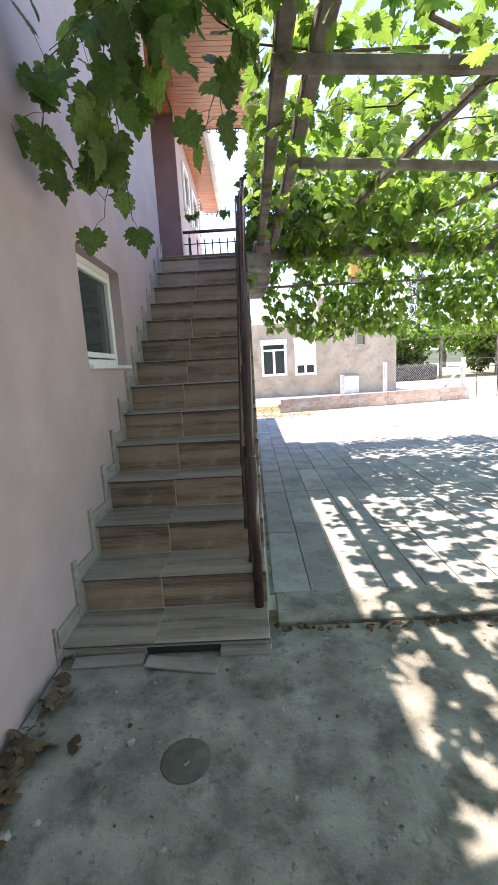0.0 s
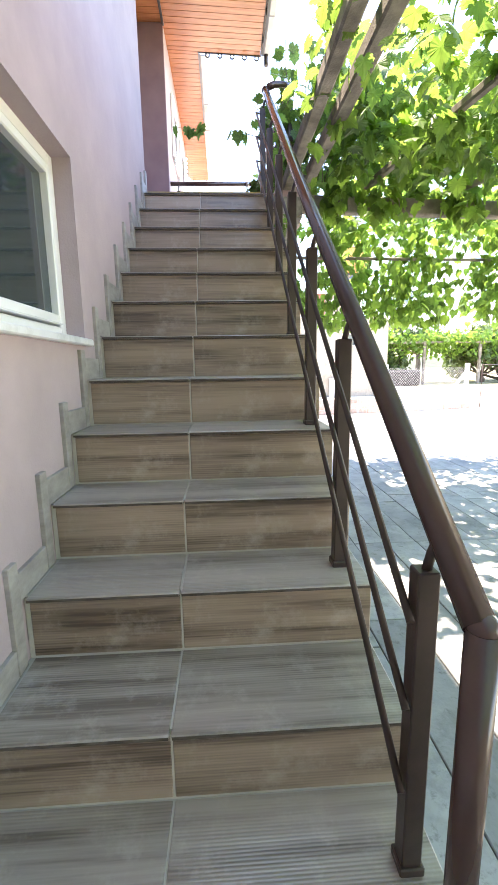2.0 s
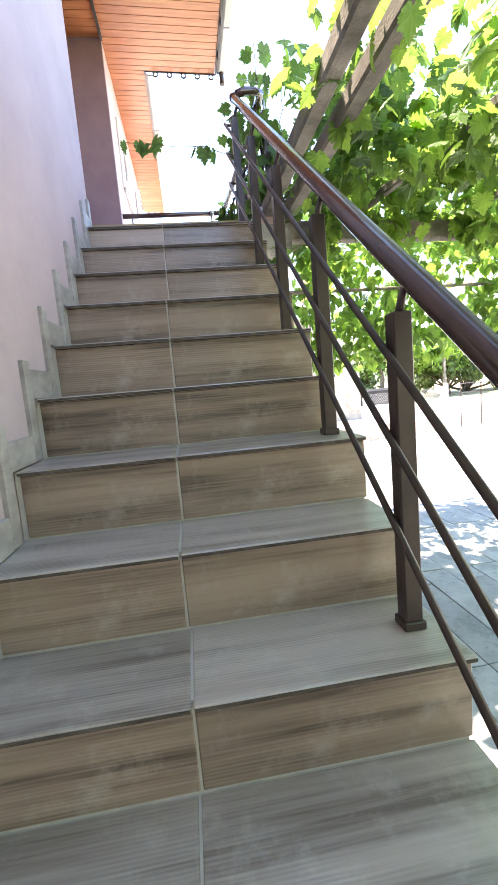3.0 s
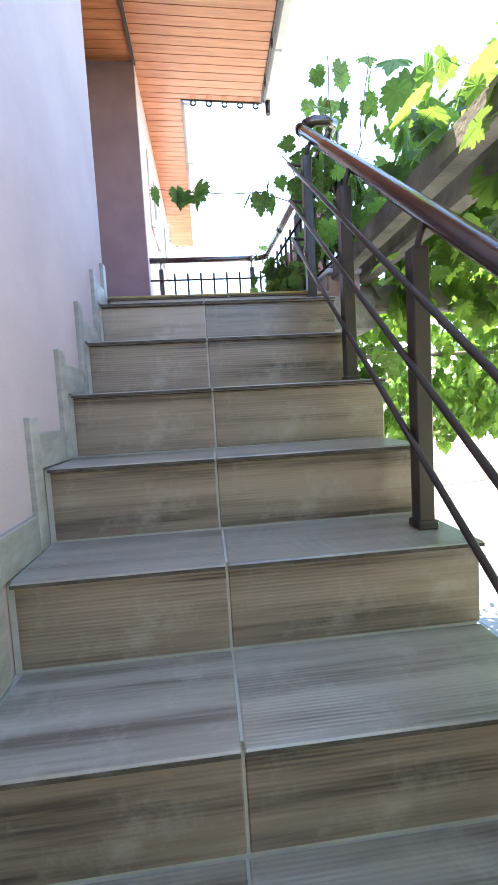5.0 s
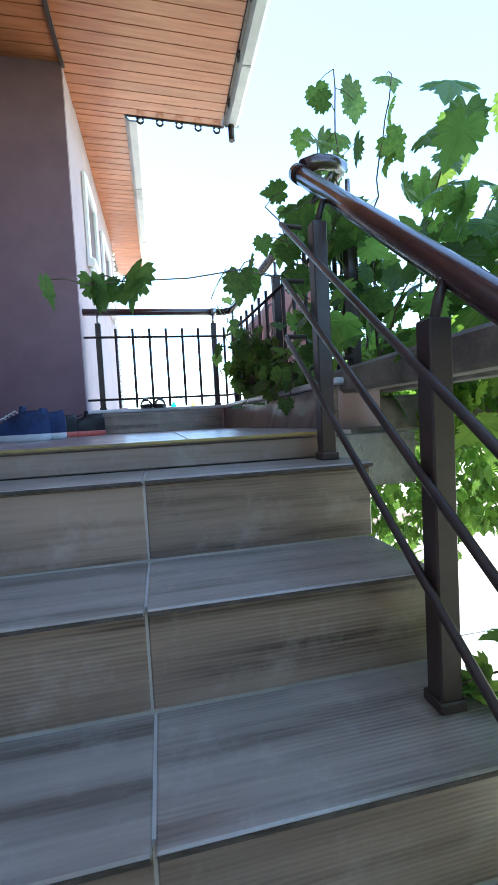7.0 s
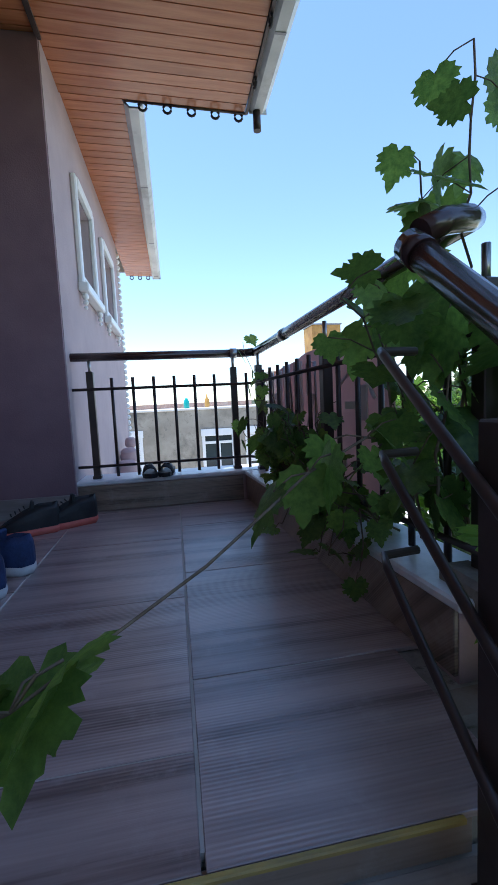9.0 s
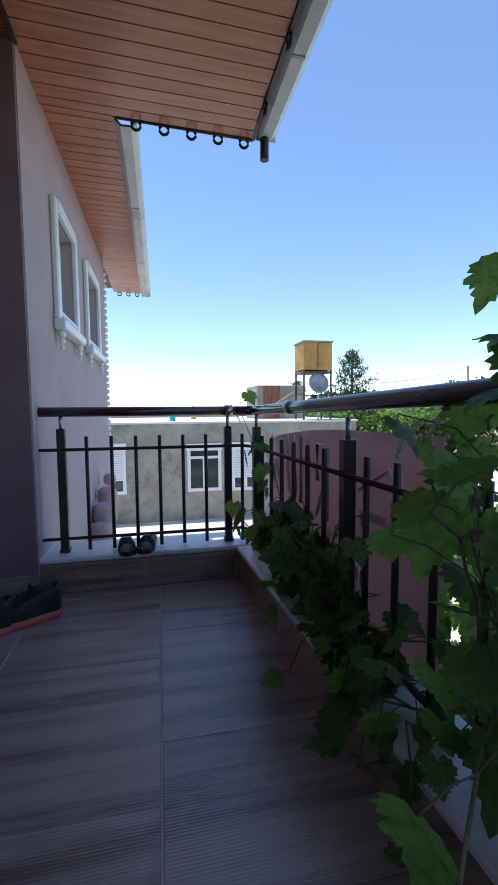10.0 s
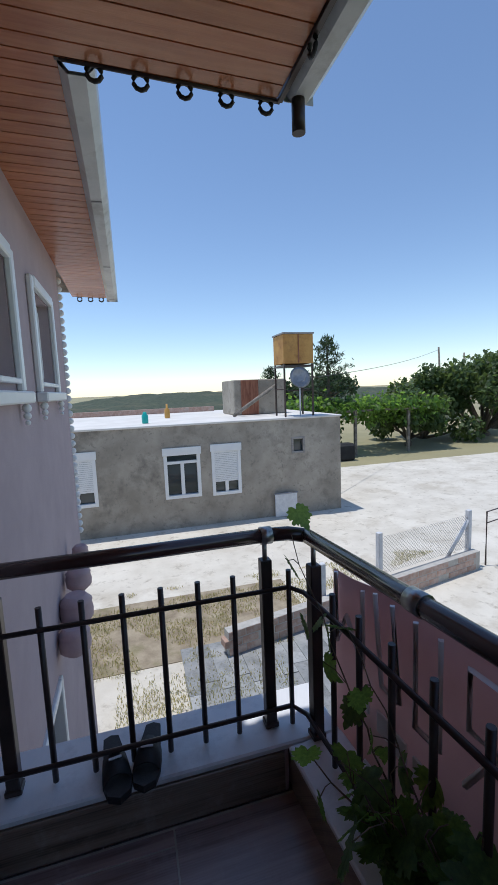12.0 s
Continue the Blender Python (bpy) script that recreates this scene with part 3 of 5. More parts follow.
for b in ((WX + 0.06, NY[0] + 0.003, 0.0, -0.57, NY[0] + 0.018, 0.033), (-0.22, NY[0] - 0.035, 0.0, RX + 0.006, NY[0] + 0.003, 0.033)):
    board("base_tile", b, stairs, SKIRT)
# thin near-black sheet painted as shade between the base tiles
part("hollow", box(-0.569, NY[0] + 0.006, 0.001, -0.221, NY[0] + 0.0095, 0.034), DARK, stairs, "dark sheet painted as the shade under the bottom step")
side = [(NY[0] + 0.03, -0.1)]
for i in range(14):
    side += [(NY[i] + 0.024, NZ[i] - 0.016), ((NY[i + 1] + 0.024 if i < 13 else LANDY + 0.02), NZ[i] - 0.016)]
side += [(LANDY + 0.02, 2.3), (NY[3], -0.1)]
part("side_face", prism_x(side, RX - 0.008, RX - 0.002), CONC, stairs, "bare concrete side of the stairs")
lt = thing("loose_tile", "broken strip of tile lying before the bottom step", "tile")
part("strip", box(-0.165, -0.035, 0.0, 0.165, 0.035, 0.012, 0.002), SKIRT, lt)
lt.matrix_basis = pose(-0.39, 2.765, 0.006, 3, 2, -9)
copy_thing(lt, pose(-0.735, 2.815, 0.004, 4, 0, 2))

# ---- landing: its outer kerb and rail splay away from the house towards the stairs ----
SPLAY = Matrix.Translation((0.0, 8.36, 0)) @ Matrix.Rotation(radians(3.9), 4, "Z") @ Matrix.Translation((0.0, -8.36, 0))


def splayed(ob):
    ob.matrix_basis = SPLAY
    return ob


solo("landing_slab", box(-3.0, LANDY + 0.026, 2.44, 0.27, 8.54, LANDZ - 0.018), CONC, "concrete landing slab", "floor", kind="structure")
solo("wall_under_landing", box(-1.2, 6.32, -0.2, -0.02, 8.50, 2.44), PINK, "plastered wall under the landing", "wall", kind="structure")
floor = thing("floor", "wood-look tiled landing floor", "floor", kind="structure")
part("bed", box(-2.9, LANDY + 0.03, LANDZ - 0.015, -0.002, 8.30, LANDZ - 0.002), GROUT, floor)
for c, (a, b) in enumerate(((-2.66, -2.1), (-2.094, -1.54), (-1.534, -0.983), (-0.977, -0.427), (-0.421, -0.014))):
    y = LANDY + 0.004
    stop = (6.63, 7.23, 7.83, 8.296) if c % 2 == 0 else (6.44, 7.04, 7.64, 8.24, 8.296)
    for e in stop:
        edge = b if c < 4 else 0.05 if y < 6.5 else 0.11
        board("floor_tile", (a, y, LANDZ - 0.012, edge, e - 0.004, LANDZ), floor, FLOORTILE, 0.0015)
        y = e
part("edge_trim", box(WX + 0.01, LANDY - 0.008, LANDZ - 0.008, -0.06, LANDY + 0.002, LANDZ + 0.001, 0.002), YELLOW, floor, "worn yellow edge strip")
part("riser_tile", box(WX + 0.015, LANDY + 0.008, NZ[13] + 0.003, -0.04, LANDY + 0.02, LANDZ - 0.014, 0.002), TILE, floor)
wall = thing("kerb_wall", "low mauve kerb round the landing with pale marble coping", "kerb", kind="structure")
splayed(part("upstand", box(0.0, 6.50, 2.45, 0.17, 8.54, 2.765), ORNAMENT, wall))
part("upstand", box(-1.0, 8.32, 2.45, -0.012, 8.55, 2.765), ORNAMENT, wall)
splayed(part("coping", box(-0.024, 6.47, 2.766, 0.185, 8.299, 2.7915, 0.006), MARBLE, wall))
part("coping", box(-1.04, 8.308, 2.766, 0.185, 8.575, 2.792, 0.006), MARBLE, wall)
part("skirting", box(-0.996, 8.306, LANDZ, -0.03, 8.318, 2.762, 0.002), TILE, wall)
splayed(part("skirting", box(-0.013, 6.5, LANDZ, -0.001, 8.305, 2.762, 0.002), TILE, wall))
part("skirting", box(-2.9, 8.266, LANDZ, -1.0, 8.278, 2.73, 0.002), SKIRT, wall)

# ---- stair railing ----
PX = -0.055
rail = thing("stair_railing", "dark brown steel stair railing with a round glossy handrail", "railing")
SLOPE = 0.776


def rail_z(y):
    return 1.37 + (y - 3.76) * SLOPE


part("handrail", tube([(-0.034, 3.12, rail_z(3.12)), (-0.03, 4.5, rail_z(4.5)), (-0.012, 6.0, rail_z(6.0)), (-0.004, 6.44, rail_z(6.44))], 0.0255, 16), PIPE, rail, "glossy red-brown round handrail")
part("end_post", tube([(-0.032, 3.115, 0.07), (-0.032, 3.115, rail_z(3.12))], 0.0255, 16), PIPE, rail, "round pipe post at the foot of the railing")
bm = bmesh.new()
bmesh.ops.create_uvsphere(bm, u_segments=14, v_segments=10, radius=0.0265, matrix=pose(-0.031, 3.117, rail_z(3.118)))
part("elbow", bm, PIPE, rail, smooth=True)
part("end_collar", tube([(-0.004, 6.415, rail_z(6.415)), (-0.004, 6.455, rail_z(6.455))], 0.029, 16), PIPE, rail)
for k in (1, 3, 5, 7, 9, 11, 13):
    y = NY[k] + 0.12
    zb = NZ[k]
    zt = rail_z(y) - 0.075
    part("post", box(PX - 0.02, y - 0.02, zb + 0.004, PX + 0.02, y + 0.02, zt, 0.003), IRON, rail)
    part("foot", box(PX - 0.025, y - 0.026, zb, PX + 0.025, y + 0.026, zb + 0.02, 0.003), IRON, rail)
    part("pin", tube([(PX, y, zt - 0.01), (PX + 0.01, y, zt + 0.03), (-0.034, y, zt + 0.06)], 0.009, 8), IRON, rail)
for dz in (0.15, 0.325, 0.505):
    ya, yb = NY[1] + 0.1, 6.40
    part("bar", tube([(PX - 0.03, ya, rail_z(ya) - dz), (PX - 0.03, yb, rail_z(yb) - dz), (PX - 0.02, yb + 0.03, rail_z(yb) - dz + 0.01), (PX + 0.05, yb + 0.04, rail_z(yb) - dz + 0.01)], 0.008, 8), STEEL if dz > 0.6 else IRON, rail)

# ---- landing railing ----
lr = thing("landing_railing", "dark brown steel railing round the landing", "railing")
RZ = 3.515
SX, EY = 0.09, 8.41
part("top_pipe", tube([(-1.0, EY, RZ), (-0.02, EY, RZ)], 0.025, 14), PIPE, lr)
part("corner_pipe", tube([Vector((-0.02, EY, RZ)), Vector((0.04, EY - 0.01, RZ)), SPLAY @ Vector((SX, EY - 0.06, RZ))], 0.025, 14), PIPE, lr)
part("top_pipe", tube([SPLAY @ Vector(p) for p in ((SX, EY - 0.06, RZ), (SX, 7.6, RZ + 0.02), (SX, 6.66, RZ + 0.045))] + [Vector((0.20, 6.56, RZ + 0.04)), Vector((0.14, 6.50, RZ + 0.015)), Vector((0.07, 6.47, RZ - 0.005)), Vector((0.02, 6.462, RZ - 0.03))], 0.025, 14), PIPE, lr)
part("clamp", tube([(-0.06, EY, RZ), (-0.02, EY, RZ)], 0.031, 14), STEEL, lr)
splayed(part("clamp", tube([(SX, 7.78, RZ + 0.016), (SX, 7.83, RZ + 0.015)], 0.029, 14), STEEL, lr))


def post(x, y):
    return [part("post", box(x - 0.02, y - 0.02, 2.796, x + 0.02, y + 0.02, 3.43, 0.003), IRON, lr),
            part("foot", box(x - 0.025, y - 0.025, 2.792, x + 0.025, y + 0.025, 2.812, 0.003), IRON, lr),
            part("pin", tube([(x, y, 3.42), (x, y, 3.50)], 0.009, 8), STEEL, lr)]


for x in (-0.90, -0.045):
    post(x, EY)
for y in (8.30, 7.32, 6.53):
    for ob in post(SX, y):
        splayed(ob)
for z in (3.325, 2.868):
    part("bar", tube([Vector((-1.0, EY - 0.028, z)), Vector((0.03, EY - 0.028, z)), SPLAY @ Vector((SX - 0.028, EY - 0.09, z)), SPLAY @ Vector((SX - 0.028, 6.50, z))], 0.0085, 8), IRON, lr)
for i in range(6):
    x = -0.90 + 0.855 * (i + 1) / 7
    part("baluster", tube([(x, EY - 0.012, 2.80), (x, EY - 0.012, 3.39)], 0.0095, 8), IRON, lr)
part("baluster", tube([(0.03, EY - 0.03, 2.80), (0.03, EY - 0.03, 3.39)], 0.0095, 8), IRON, lr)
for i in range(13):
    y = 8.30 - 0.14 * (i + 1) + (0.01 if i > 5 else 0)
    if abs(y - 7.32) > 0.05 and y > 6.58:
        splayed(part("baluster", tube([(SX - 0.012, y, 2.80), (SX - 0.012, y, 3.39)], 0.0095, 8), IRON, lr))

# ---- banner outside the railing ----
ban = thing("banner", "faded red printed banner hung outside the railing", "banner")
bm = bmesh.new()
nx, nz = 18, 8
grid = [[bm.verts.new((0.205 + 0.012 * math.sin(i * 1.1) * math.cos(j * 0.8), 7.04 + 1.34 * i / nx, 2.42 + (1.03 - 0.09 * (i / nx) ** 3) * j / nz)) for j in range(nz + 1)] for i in range(nx + 1)]
for i in range(nx):
    for j in range(nz):
        bm.faces.new((grid[i][j], grid[i][j + 1], grid[i + 1][j + 1], grid[i + 1][j]))
cloth = part("cloth", bm, BANNER, ban, smooth=True)
ban.matrix_basis = SPLAY
sol = cloth.modifiers.new("thick", "SOLIDIFY")
sol.thickness = 0.004


def stroke(pts, r=0.008):
    part("printed_stroke", tube([(0.185, 7.05 + (y - 7.06) * 0.79, z - 0.02) for y, z in pts], r, 4), PRINT, ban)


for pts in ([(7.16, 3.22), (7.30, 3.36), (7.52, 3.27)], [(8.05, 3.42), (8.05, 3.12), (8.16, 3.12), (8.16, 3.42)], [(8.28, 3.42), (8.24, 3.14), (8.34, 3.14), (8.38, 3.42)],
            [(8.46, 3.40), (8.46, 3.14), (8.58, 3.27), (8.66, 3.14), (8.66, 3.40)], [(7.82, 3.10), (7.82, 3.40), (7.94, 3.40), (7.94, 3.25), (7.84, 3.25), (7.95, 3.10)]):
    stroke(pts, 0.009)
for y, z, w, h in ((7.22, 3.12, 0.05, 0.13), (7.31, 3.16, 0.10, 0.03), (7.44, 2.92, 0.04, 0.06), (7.52, 2.93, 0.05, 0.05), (7.60, 2.95, 0.05, 0.05), (7.68, 2.97, 0.05, 0.05), (7.77, 2.99, 0.03, 0.06),
                   (8.10, 2.94, 0.05, 0.07), (8.20, 2.95, 0.05, 0.07), (8.30, 2.96, 0.05, 0.07), (8.42, 2.98, 0.04, 0.06), (7.25, 2.76, 0.12, 0.07), (7.48, 2.70, 0.06, 0.10), (8.0, 2.72, 0.08, 0.1), (8.35, 2.70, 0.08, 0.1)):
    part("printed_mark", box(0.180, 7.05 + (y - 7.06) * 0.79, z, 0.186, 7.05 + (y - 7.06) * 0.79 + w, z + h), PRINT, ban)


# ---- shoes ----
def shoe(name, label, upper, sole_m, at, turn, trimmed=True):
    t = thing(name, label, "shoe", "shoes on the landing")
    out = [(0.0, 0.0), (0.02, 0.036), (0.09, 0.038), (0.16, 0.046), (0.23, 0.042), (0.272, 0.02), (0.28, 0.0)]
    outline = [(x, y) for x, y in out] + [(x, -y) for x, y in out[-2:0:-1]]
    bm = bmesh.new()
    levels = [(0.0, 0.96), (0.012, 1.02), (0.028, 1.0)]
    rings = [[bm.verts.new(((x - 0.14) * s, y * s, z)) for x, y in outline] for z, s in levels]
    for a, b in zip(rings, rings[1:]):
        for i in range(len(a)):
            j = (i + 1) % len(a)
            bm.faces.new((a[i], a[j], b[j], b[i])).smooth = True
    bm.faces.new(rings[0][::-1])
    bm.faces.new(rings[-1])
    part("sole", bm, sole_m, t)
    bm = bmesh.new()

    def top(x):
        return 0.125 if x < 0.02 else 0.118 if x < 0.11 else 0.118 - (x - 0.11) * 0.40
    rings = []
    for f, s in ((0.0, 1.0), (0.4, 1.02), (0.75, 0.95), (1.0, 0.74)):
        rings.append([bm.verts.new(((x - 0.14) * (0.55 + 0.45 * s) if x > 0.14 else (x - 0.14) * (0.8 + 0.2 * s), y * s, 0.0285 + f * (top(x) - 0.0285))) for x, y in outline])
    for a, b in zip(rings, rings[1:]):
        for i in range(len(a)):
            j = (i + 1) % len(a)
            bm.faces.new((a[i], a[j], b[j], b[i])).smooth = True
    inner = [bm.verts.new((v.co.x * 0.85 - 0.008, v.co.y * 0.7, v.co.z - 0.012)) for v in rings[-1]]
    for i in range(len(inner)):
        j = (i + 1) % len(inner)
        bm.faces.new((rings[-1][i], rings[-1][j], inner[j], inner[i]))
    bm.faces.new(inner)
    part("upper", bm, upper, t)
    part("tongue", box(-0.005, -0.018, 0.095, 0.012, 0.018, 0.146, 0.004, pose(0.01, 0, -0.005, 0, -14, 0)), upper, t)
    for q in range(4):
        x = 0.015 + q * 0.019
        part("lace", tube([(x, -0.022, 0.113 - q * 0.008), (x + 0.004, 0, 0.120 - q * 0.008), (x, 0.022, 0.113 - q * 0.008)], 0.0028, 5), BLACK if sole_m is CORAL else SOLE, t)
    t.matrix_basis = pose(at[0], at[1], at[2], 0, 0, turn) @ Matrix.Diagonal((1.0, 1.1, 1.2, 1.0))
    return t


NAVY_LABEL = "navy sneaker with a pale sole on the porch floor"
CORAL_LABEL = "black sneaker with a coral sole beside the porch wall"
shoe("sneaker", NAVY_LABEL, NAVY, SOLE, (-1.13, 7.22, LANDZ), 168)
shoe("sneaker", NAVY_LABEL, NAVY, SOLE, (-1.10, 7.44, LANDZ), 160)
shoe("sneaker", CORAL_LABEL, BLACK, CORAL, (-1.15, 7.93, LANDZ), 200)
shoe("sneaker", CORAL_LABEL, BLACK, CORAL, (-0.985, 8.03, LANDZ), 206)
shoe("sneaker", "dark shoe standing at the porch edge", BLACK, BLACK, (-1.29, 6.86, LANDZ), 165)


def slipper(at, turn):
    t = thing("slipper", "black rubber slipper on the marble coping", "slipper", "slippers on the kerb")
    out = [(-0.13, 0.0), (-0.12, 0.026), (-0.06, 0.033), (0.0, 0.034), (0.07, 0.045), (0.115, 0.035), (0.135, 0.0)]
    outline = out + [(x, -y) for x, y in out[-2:0:-1]]
    bm = bmesh.new()
    rings = [[bm.verts.new((x * s, y * s, z)) for x, y in outline] for z, s in ((0, 0.97), (0.014, 1.0), (0.026, 0.98))]
    for a, b in zip(rings, rings[1:]):
        for i in range(len(a)):
            j = (i + 1) % len(a)
            bm.faces.new((a[i], a[j], b[j], b[i]))
    bm.faces.new(rings[0][::-1])
    bm.faces.new(rings[-1])
    part("sole", bm, BLACK, t)
    bm = bmesh.new()
    rows_ = []
    for x, w, h in ((-0.015, 0.040, 0.062), (0.03, 0.045, 0.058), (0.075, 0.046, 0.045)):
        rows_.append([bm.verts.new((x, w * math.cos(a), 0.012 + h * math.sin(a))) for a in [math.pi * q / 8 for q in range(9)]])
    for a, b in zip(rows_, rows_[1:]):
        for q in range(8):
            bm.faces.new((a[q], a[q + 1], b[q + 1], b[q])).smooth = True
    s = part("strap", bm, BLACK, t)
    sm = s.modifiers.new("thick", "SOLIDIFY")
    sm.thickness = 0.006
    part("strap_print", box(0.026, -0.02, 0.071, 0.034, 0.02, 0.074), SOLE, t, "pale mark on the strap")
    t.matrix_basis = pose(at[0], at[1], at[2], 0, 0, turn)


slipper((-0.595, 8.385, 2.793), -82)
slipper((-0.485, 8.40, 2.793), -100)

# ---- pergola ----
perg = thing("pergola", "weathered timber pergola carrying the grape vine", "pergola")


def beam(a, b, w, h, roll=0.0, name="beam"):
    a, b = Vector(a), Vector(b)
    d = b - a
    m = Matrix.Translation(a) @ d.to_track_quat("X", "Z").to_matrix().to_4x4() @ pose(0, 0, 0, roll, 0, 0)
    ob = part(name, box(0, -w / 2, -h / 2, d.length, w / 2, h / 2, 0.012), TIMBER, perg)
    ob.matrix_basis = m
    return ob


beam((0.26, 0.2, 2.80), (0.18, 6.6, 2.78), 0.085, 0.09)
beam((0.45, 0.2, 2.80), (0.34, 6.6, 2.78), 0.09, 0.09)
beam((0.16, 3.30, 2.68), (6.5, 4.0, 2.70), 0.06, 0.07)
beam((0.40, 4.3, 2.68), (6.5, 5.4, 2.70), 0.06, 0.065)
beam((0.24, 6.60, 2.655), (6.5, 7.0, 2.66), 0.09, 0.14)
beam((-0.03, 6.435, 2.578), (0.30, 6.45, 2.578), 0.09, 0.072)
beam((0.9, 6.6, 2.80), (1.9, 0.4, 2.78), 0.06, 0.06)
beam((1.8, 6.6, 2.80), (3.6, 1.5, 2.80), 0.05, 0.05)
beam((3.2, 0.2, 2.80), (3.0, 6.9, 2.80), 0.06, 0.06)
beam((4.6, 0.2, 2.80), (4.6, 6.9, 2.80), 0.06, 0.06)
beam((0.2, 7.6, 2.45), (6.5, 7.9, 2.45), 0.035, 0.035)
beam((6.3, 6.9, 0.0), (6.3, 6.9, 2.6), 0.09, 0.09, name="post")
beam((6.3, 3.95, 0.0), (6.3, 3.95, 2.66), 0.09, 0.09, name="post")

# ---- vine leaves ----
LOBES = ((0.0, 0.0), (0.10, -0.16), (0.24, -0.20), (0.30, -0.10), (0.42, -0.08), (0.40, 0.04), (0.54, 0.12), (0.47, 0.19), (0.50, 0.28), (0.37, 0.30),
         (0.49, 0.40), (0.45, 0.52), (0.33, 0.50), (0.30, 0.60), (0.21, 0.54), (0.24, 0.68), (0.14, 0.70), (0.11, 0.82), (0.0, 0.95))


def leaf_shape(cup=0.16, wave=0.05):
    """Vertices and faces of one five-lobed leaf, stalk at the origin, tip along +y."""
    out = [(x, y) for x, y in LOBES] + [(-x, y) for x, y in LOBES[-2:0:-1]]
    vs = [(0.0, 0.16, 0.0)]
    for i, (x, y) in enumerate(out):
        vs.append((x, y, -cup * (x * x + (y - 0.2) ** 2) * 1.4 + wave * (1 if i % 2 else -1) * 0.6))
    n = len(out)
    return vs, [(0, 1 + i, 1 + (i + 1) % n) for i in range(n)]


def leaf_mesh(cup, wave):
    vs, fs = leaf_shape(cup, wave)
    me = bpy.data.meshes.new("leaf")
    me.from_pydata(vs, [], fs)
    me.materials.append(LEAF)
    for p in me.polygons:
        p.use_smooth = True
    return me


LEAVES = [leaf_mesh(0.10, 0.015), leaf_mesh(0.25, 0.025), leaf_mesh(0.4, 0.02), leaf_mesh(0.02, 0.03)]
rng = random.Random(11)


def turn_leaf(at, size, droop=60, spread=35):
    """Leaves hang tip down, more or less facing up and outward."""
    return Matrix.Translation(at) @ Matrix.Rotation(rng.uniform(0, 2 * math.pi), 4, "Z") @ Matrix.Rotation(radians(-rng.gauss(droop, spread)), 4, "X") @ Matrix.Rotation(rng.gauss(0, 0.4), 4, "Y") @ Matrix.Scale(size, 4)


def put_leaf(parent, at, size, droop=60, spread=35):
    ob = new("leaf", rng.choice(LEAVES))
    ob.parent = parent
    ob.matrix_basis = turn_leaf(at, size, droop, spread)
    return ob


def leaf_cloud(name, places, material, parent, label, small=False):
    """Many leaves joined into one mesh of foliage."""
    if small:
        vs0, fs0 = [(0, 0, 0), (0.35, 0.35, -0.05), (0.0, 0.95, -0.1), (-0.35, 0.35, -0.05)], [(0, 1, 2), (0, 2, 3)]
    else:
        vs0, fs0 = leaf_shape(0.25, 0.015)
    base = np.array([(*v, 1.0) for v in vs0])
    vs, fs = [], []
    for m in places:
        o = len(vs)
        vs.extend((base @ np.array(m).T)[:, :3].tolist())
        fs.extend([tuple(o + q for q in f) for f in fs0])
    me = bpy.data.meshes.new(name)
    me.from_pydata(vs, [], fs)
    me.materials.append(material)
    ob = new(name, me)
    if parent is not None:
        ob.parent = parent
    return tagged(ob, label, kind="stuff")


def shoot(parent, pts, r=0.004, leaf=0.13, gap=0.07, droop=60, jitter=0.05, name="cane"):
    """A cane with leaves set along it on short stalks."""
    pts = [Vector(p) for p in pts]
    fine = []
    for a, b in zip(pts, pts[1:]):
        n = max(2, int((b - a).length / 0.06))
        fine += [a.lerp(b, i / n) + Vector((rng.gauss(0, 0.006), rng.gauss(0, 0.006), rng.gauss(0, 0.006))) for i in range(n)]
    fine.append(pts[-1])
    part(name, tube(fine, r, 6, r * 0.5), CANE, parent)
    run = 0.0
    for a, b in zip(fine, fine[1:]):
        run += (b - a).length
        if run > gap:
            run = 0.0
            at = b + Vector((rng.gauss(0, jitter), rng.gauss(0, jitter), rng.gauss(0, jitter * 0.7)))
            part("stalk", tube([b, (b + at) / 2 + Vector((0, 0, 0.01)), at], 0.0016, 4), CANE, parent)
            put_leaf(parent, at, leaf * rng.uniform(0.6, 1.15), droop)


# ---- the vine over the pergola ----
vine = thing("grape_vine", "leafy grape vine covering the timber pergola", "vine")
bm = bmesh.new()
add_tube(bm, [(3.9, 7.2, 0), (3.85, 7.1, 0.8), (4.0, 7.0, 1.7), (3.8, 6.8, 2.75)], 0.05, 8, 0.03)
part("trunk", bm, CANE, vine)
bm = bmesh.new()
for i in range(120):
    y = rng.uniform(0.3, 7.6)
    x = rng.uniform(0.9 if y < 4.0 else 1.9, 6)
    a = rng.uniform(0, 6.28)
    p = Vector((x, y, rng.uniform(2.72, 2.9)))
    pts = [p]
    for q in range(6):
        a += rng.gauss(0, 0.4)
        p = p + Vector((math.cos(a) * 0.22, math.sin(a) * 0.22, rng.gauss(0, 0.03)))
        pts.append(p)
    add_tube(bm, pts, rng.choice((0.007, 0.01, 0.015)), 5, 0.003)
part("cane", bm, CANE, vine)
places = []


def density(x, y):
    return 0.55 * noise.noise(Vector((x * 1.1, y * 1.1, 4.0))) + 0.6 * noise.noise(Vector((x * 4.0, y * 4.0, 1.0)))


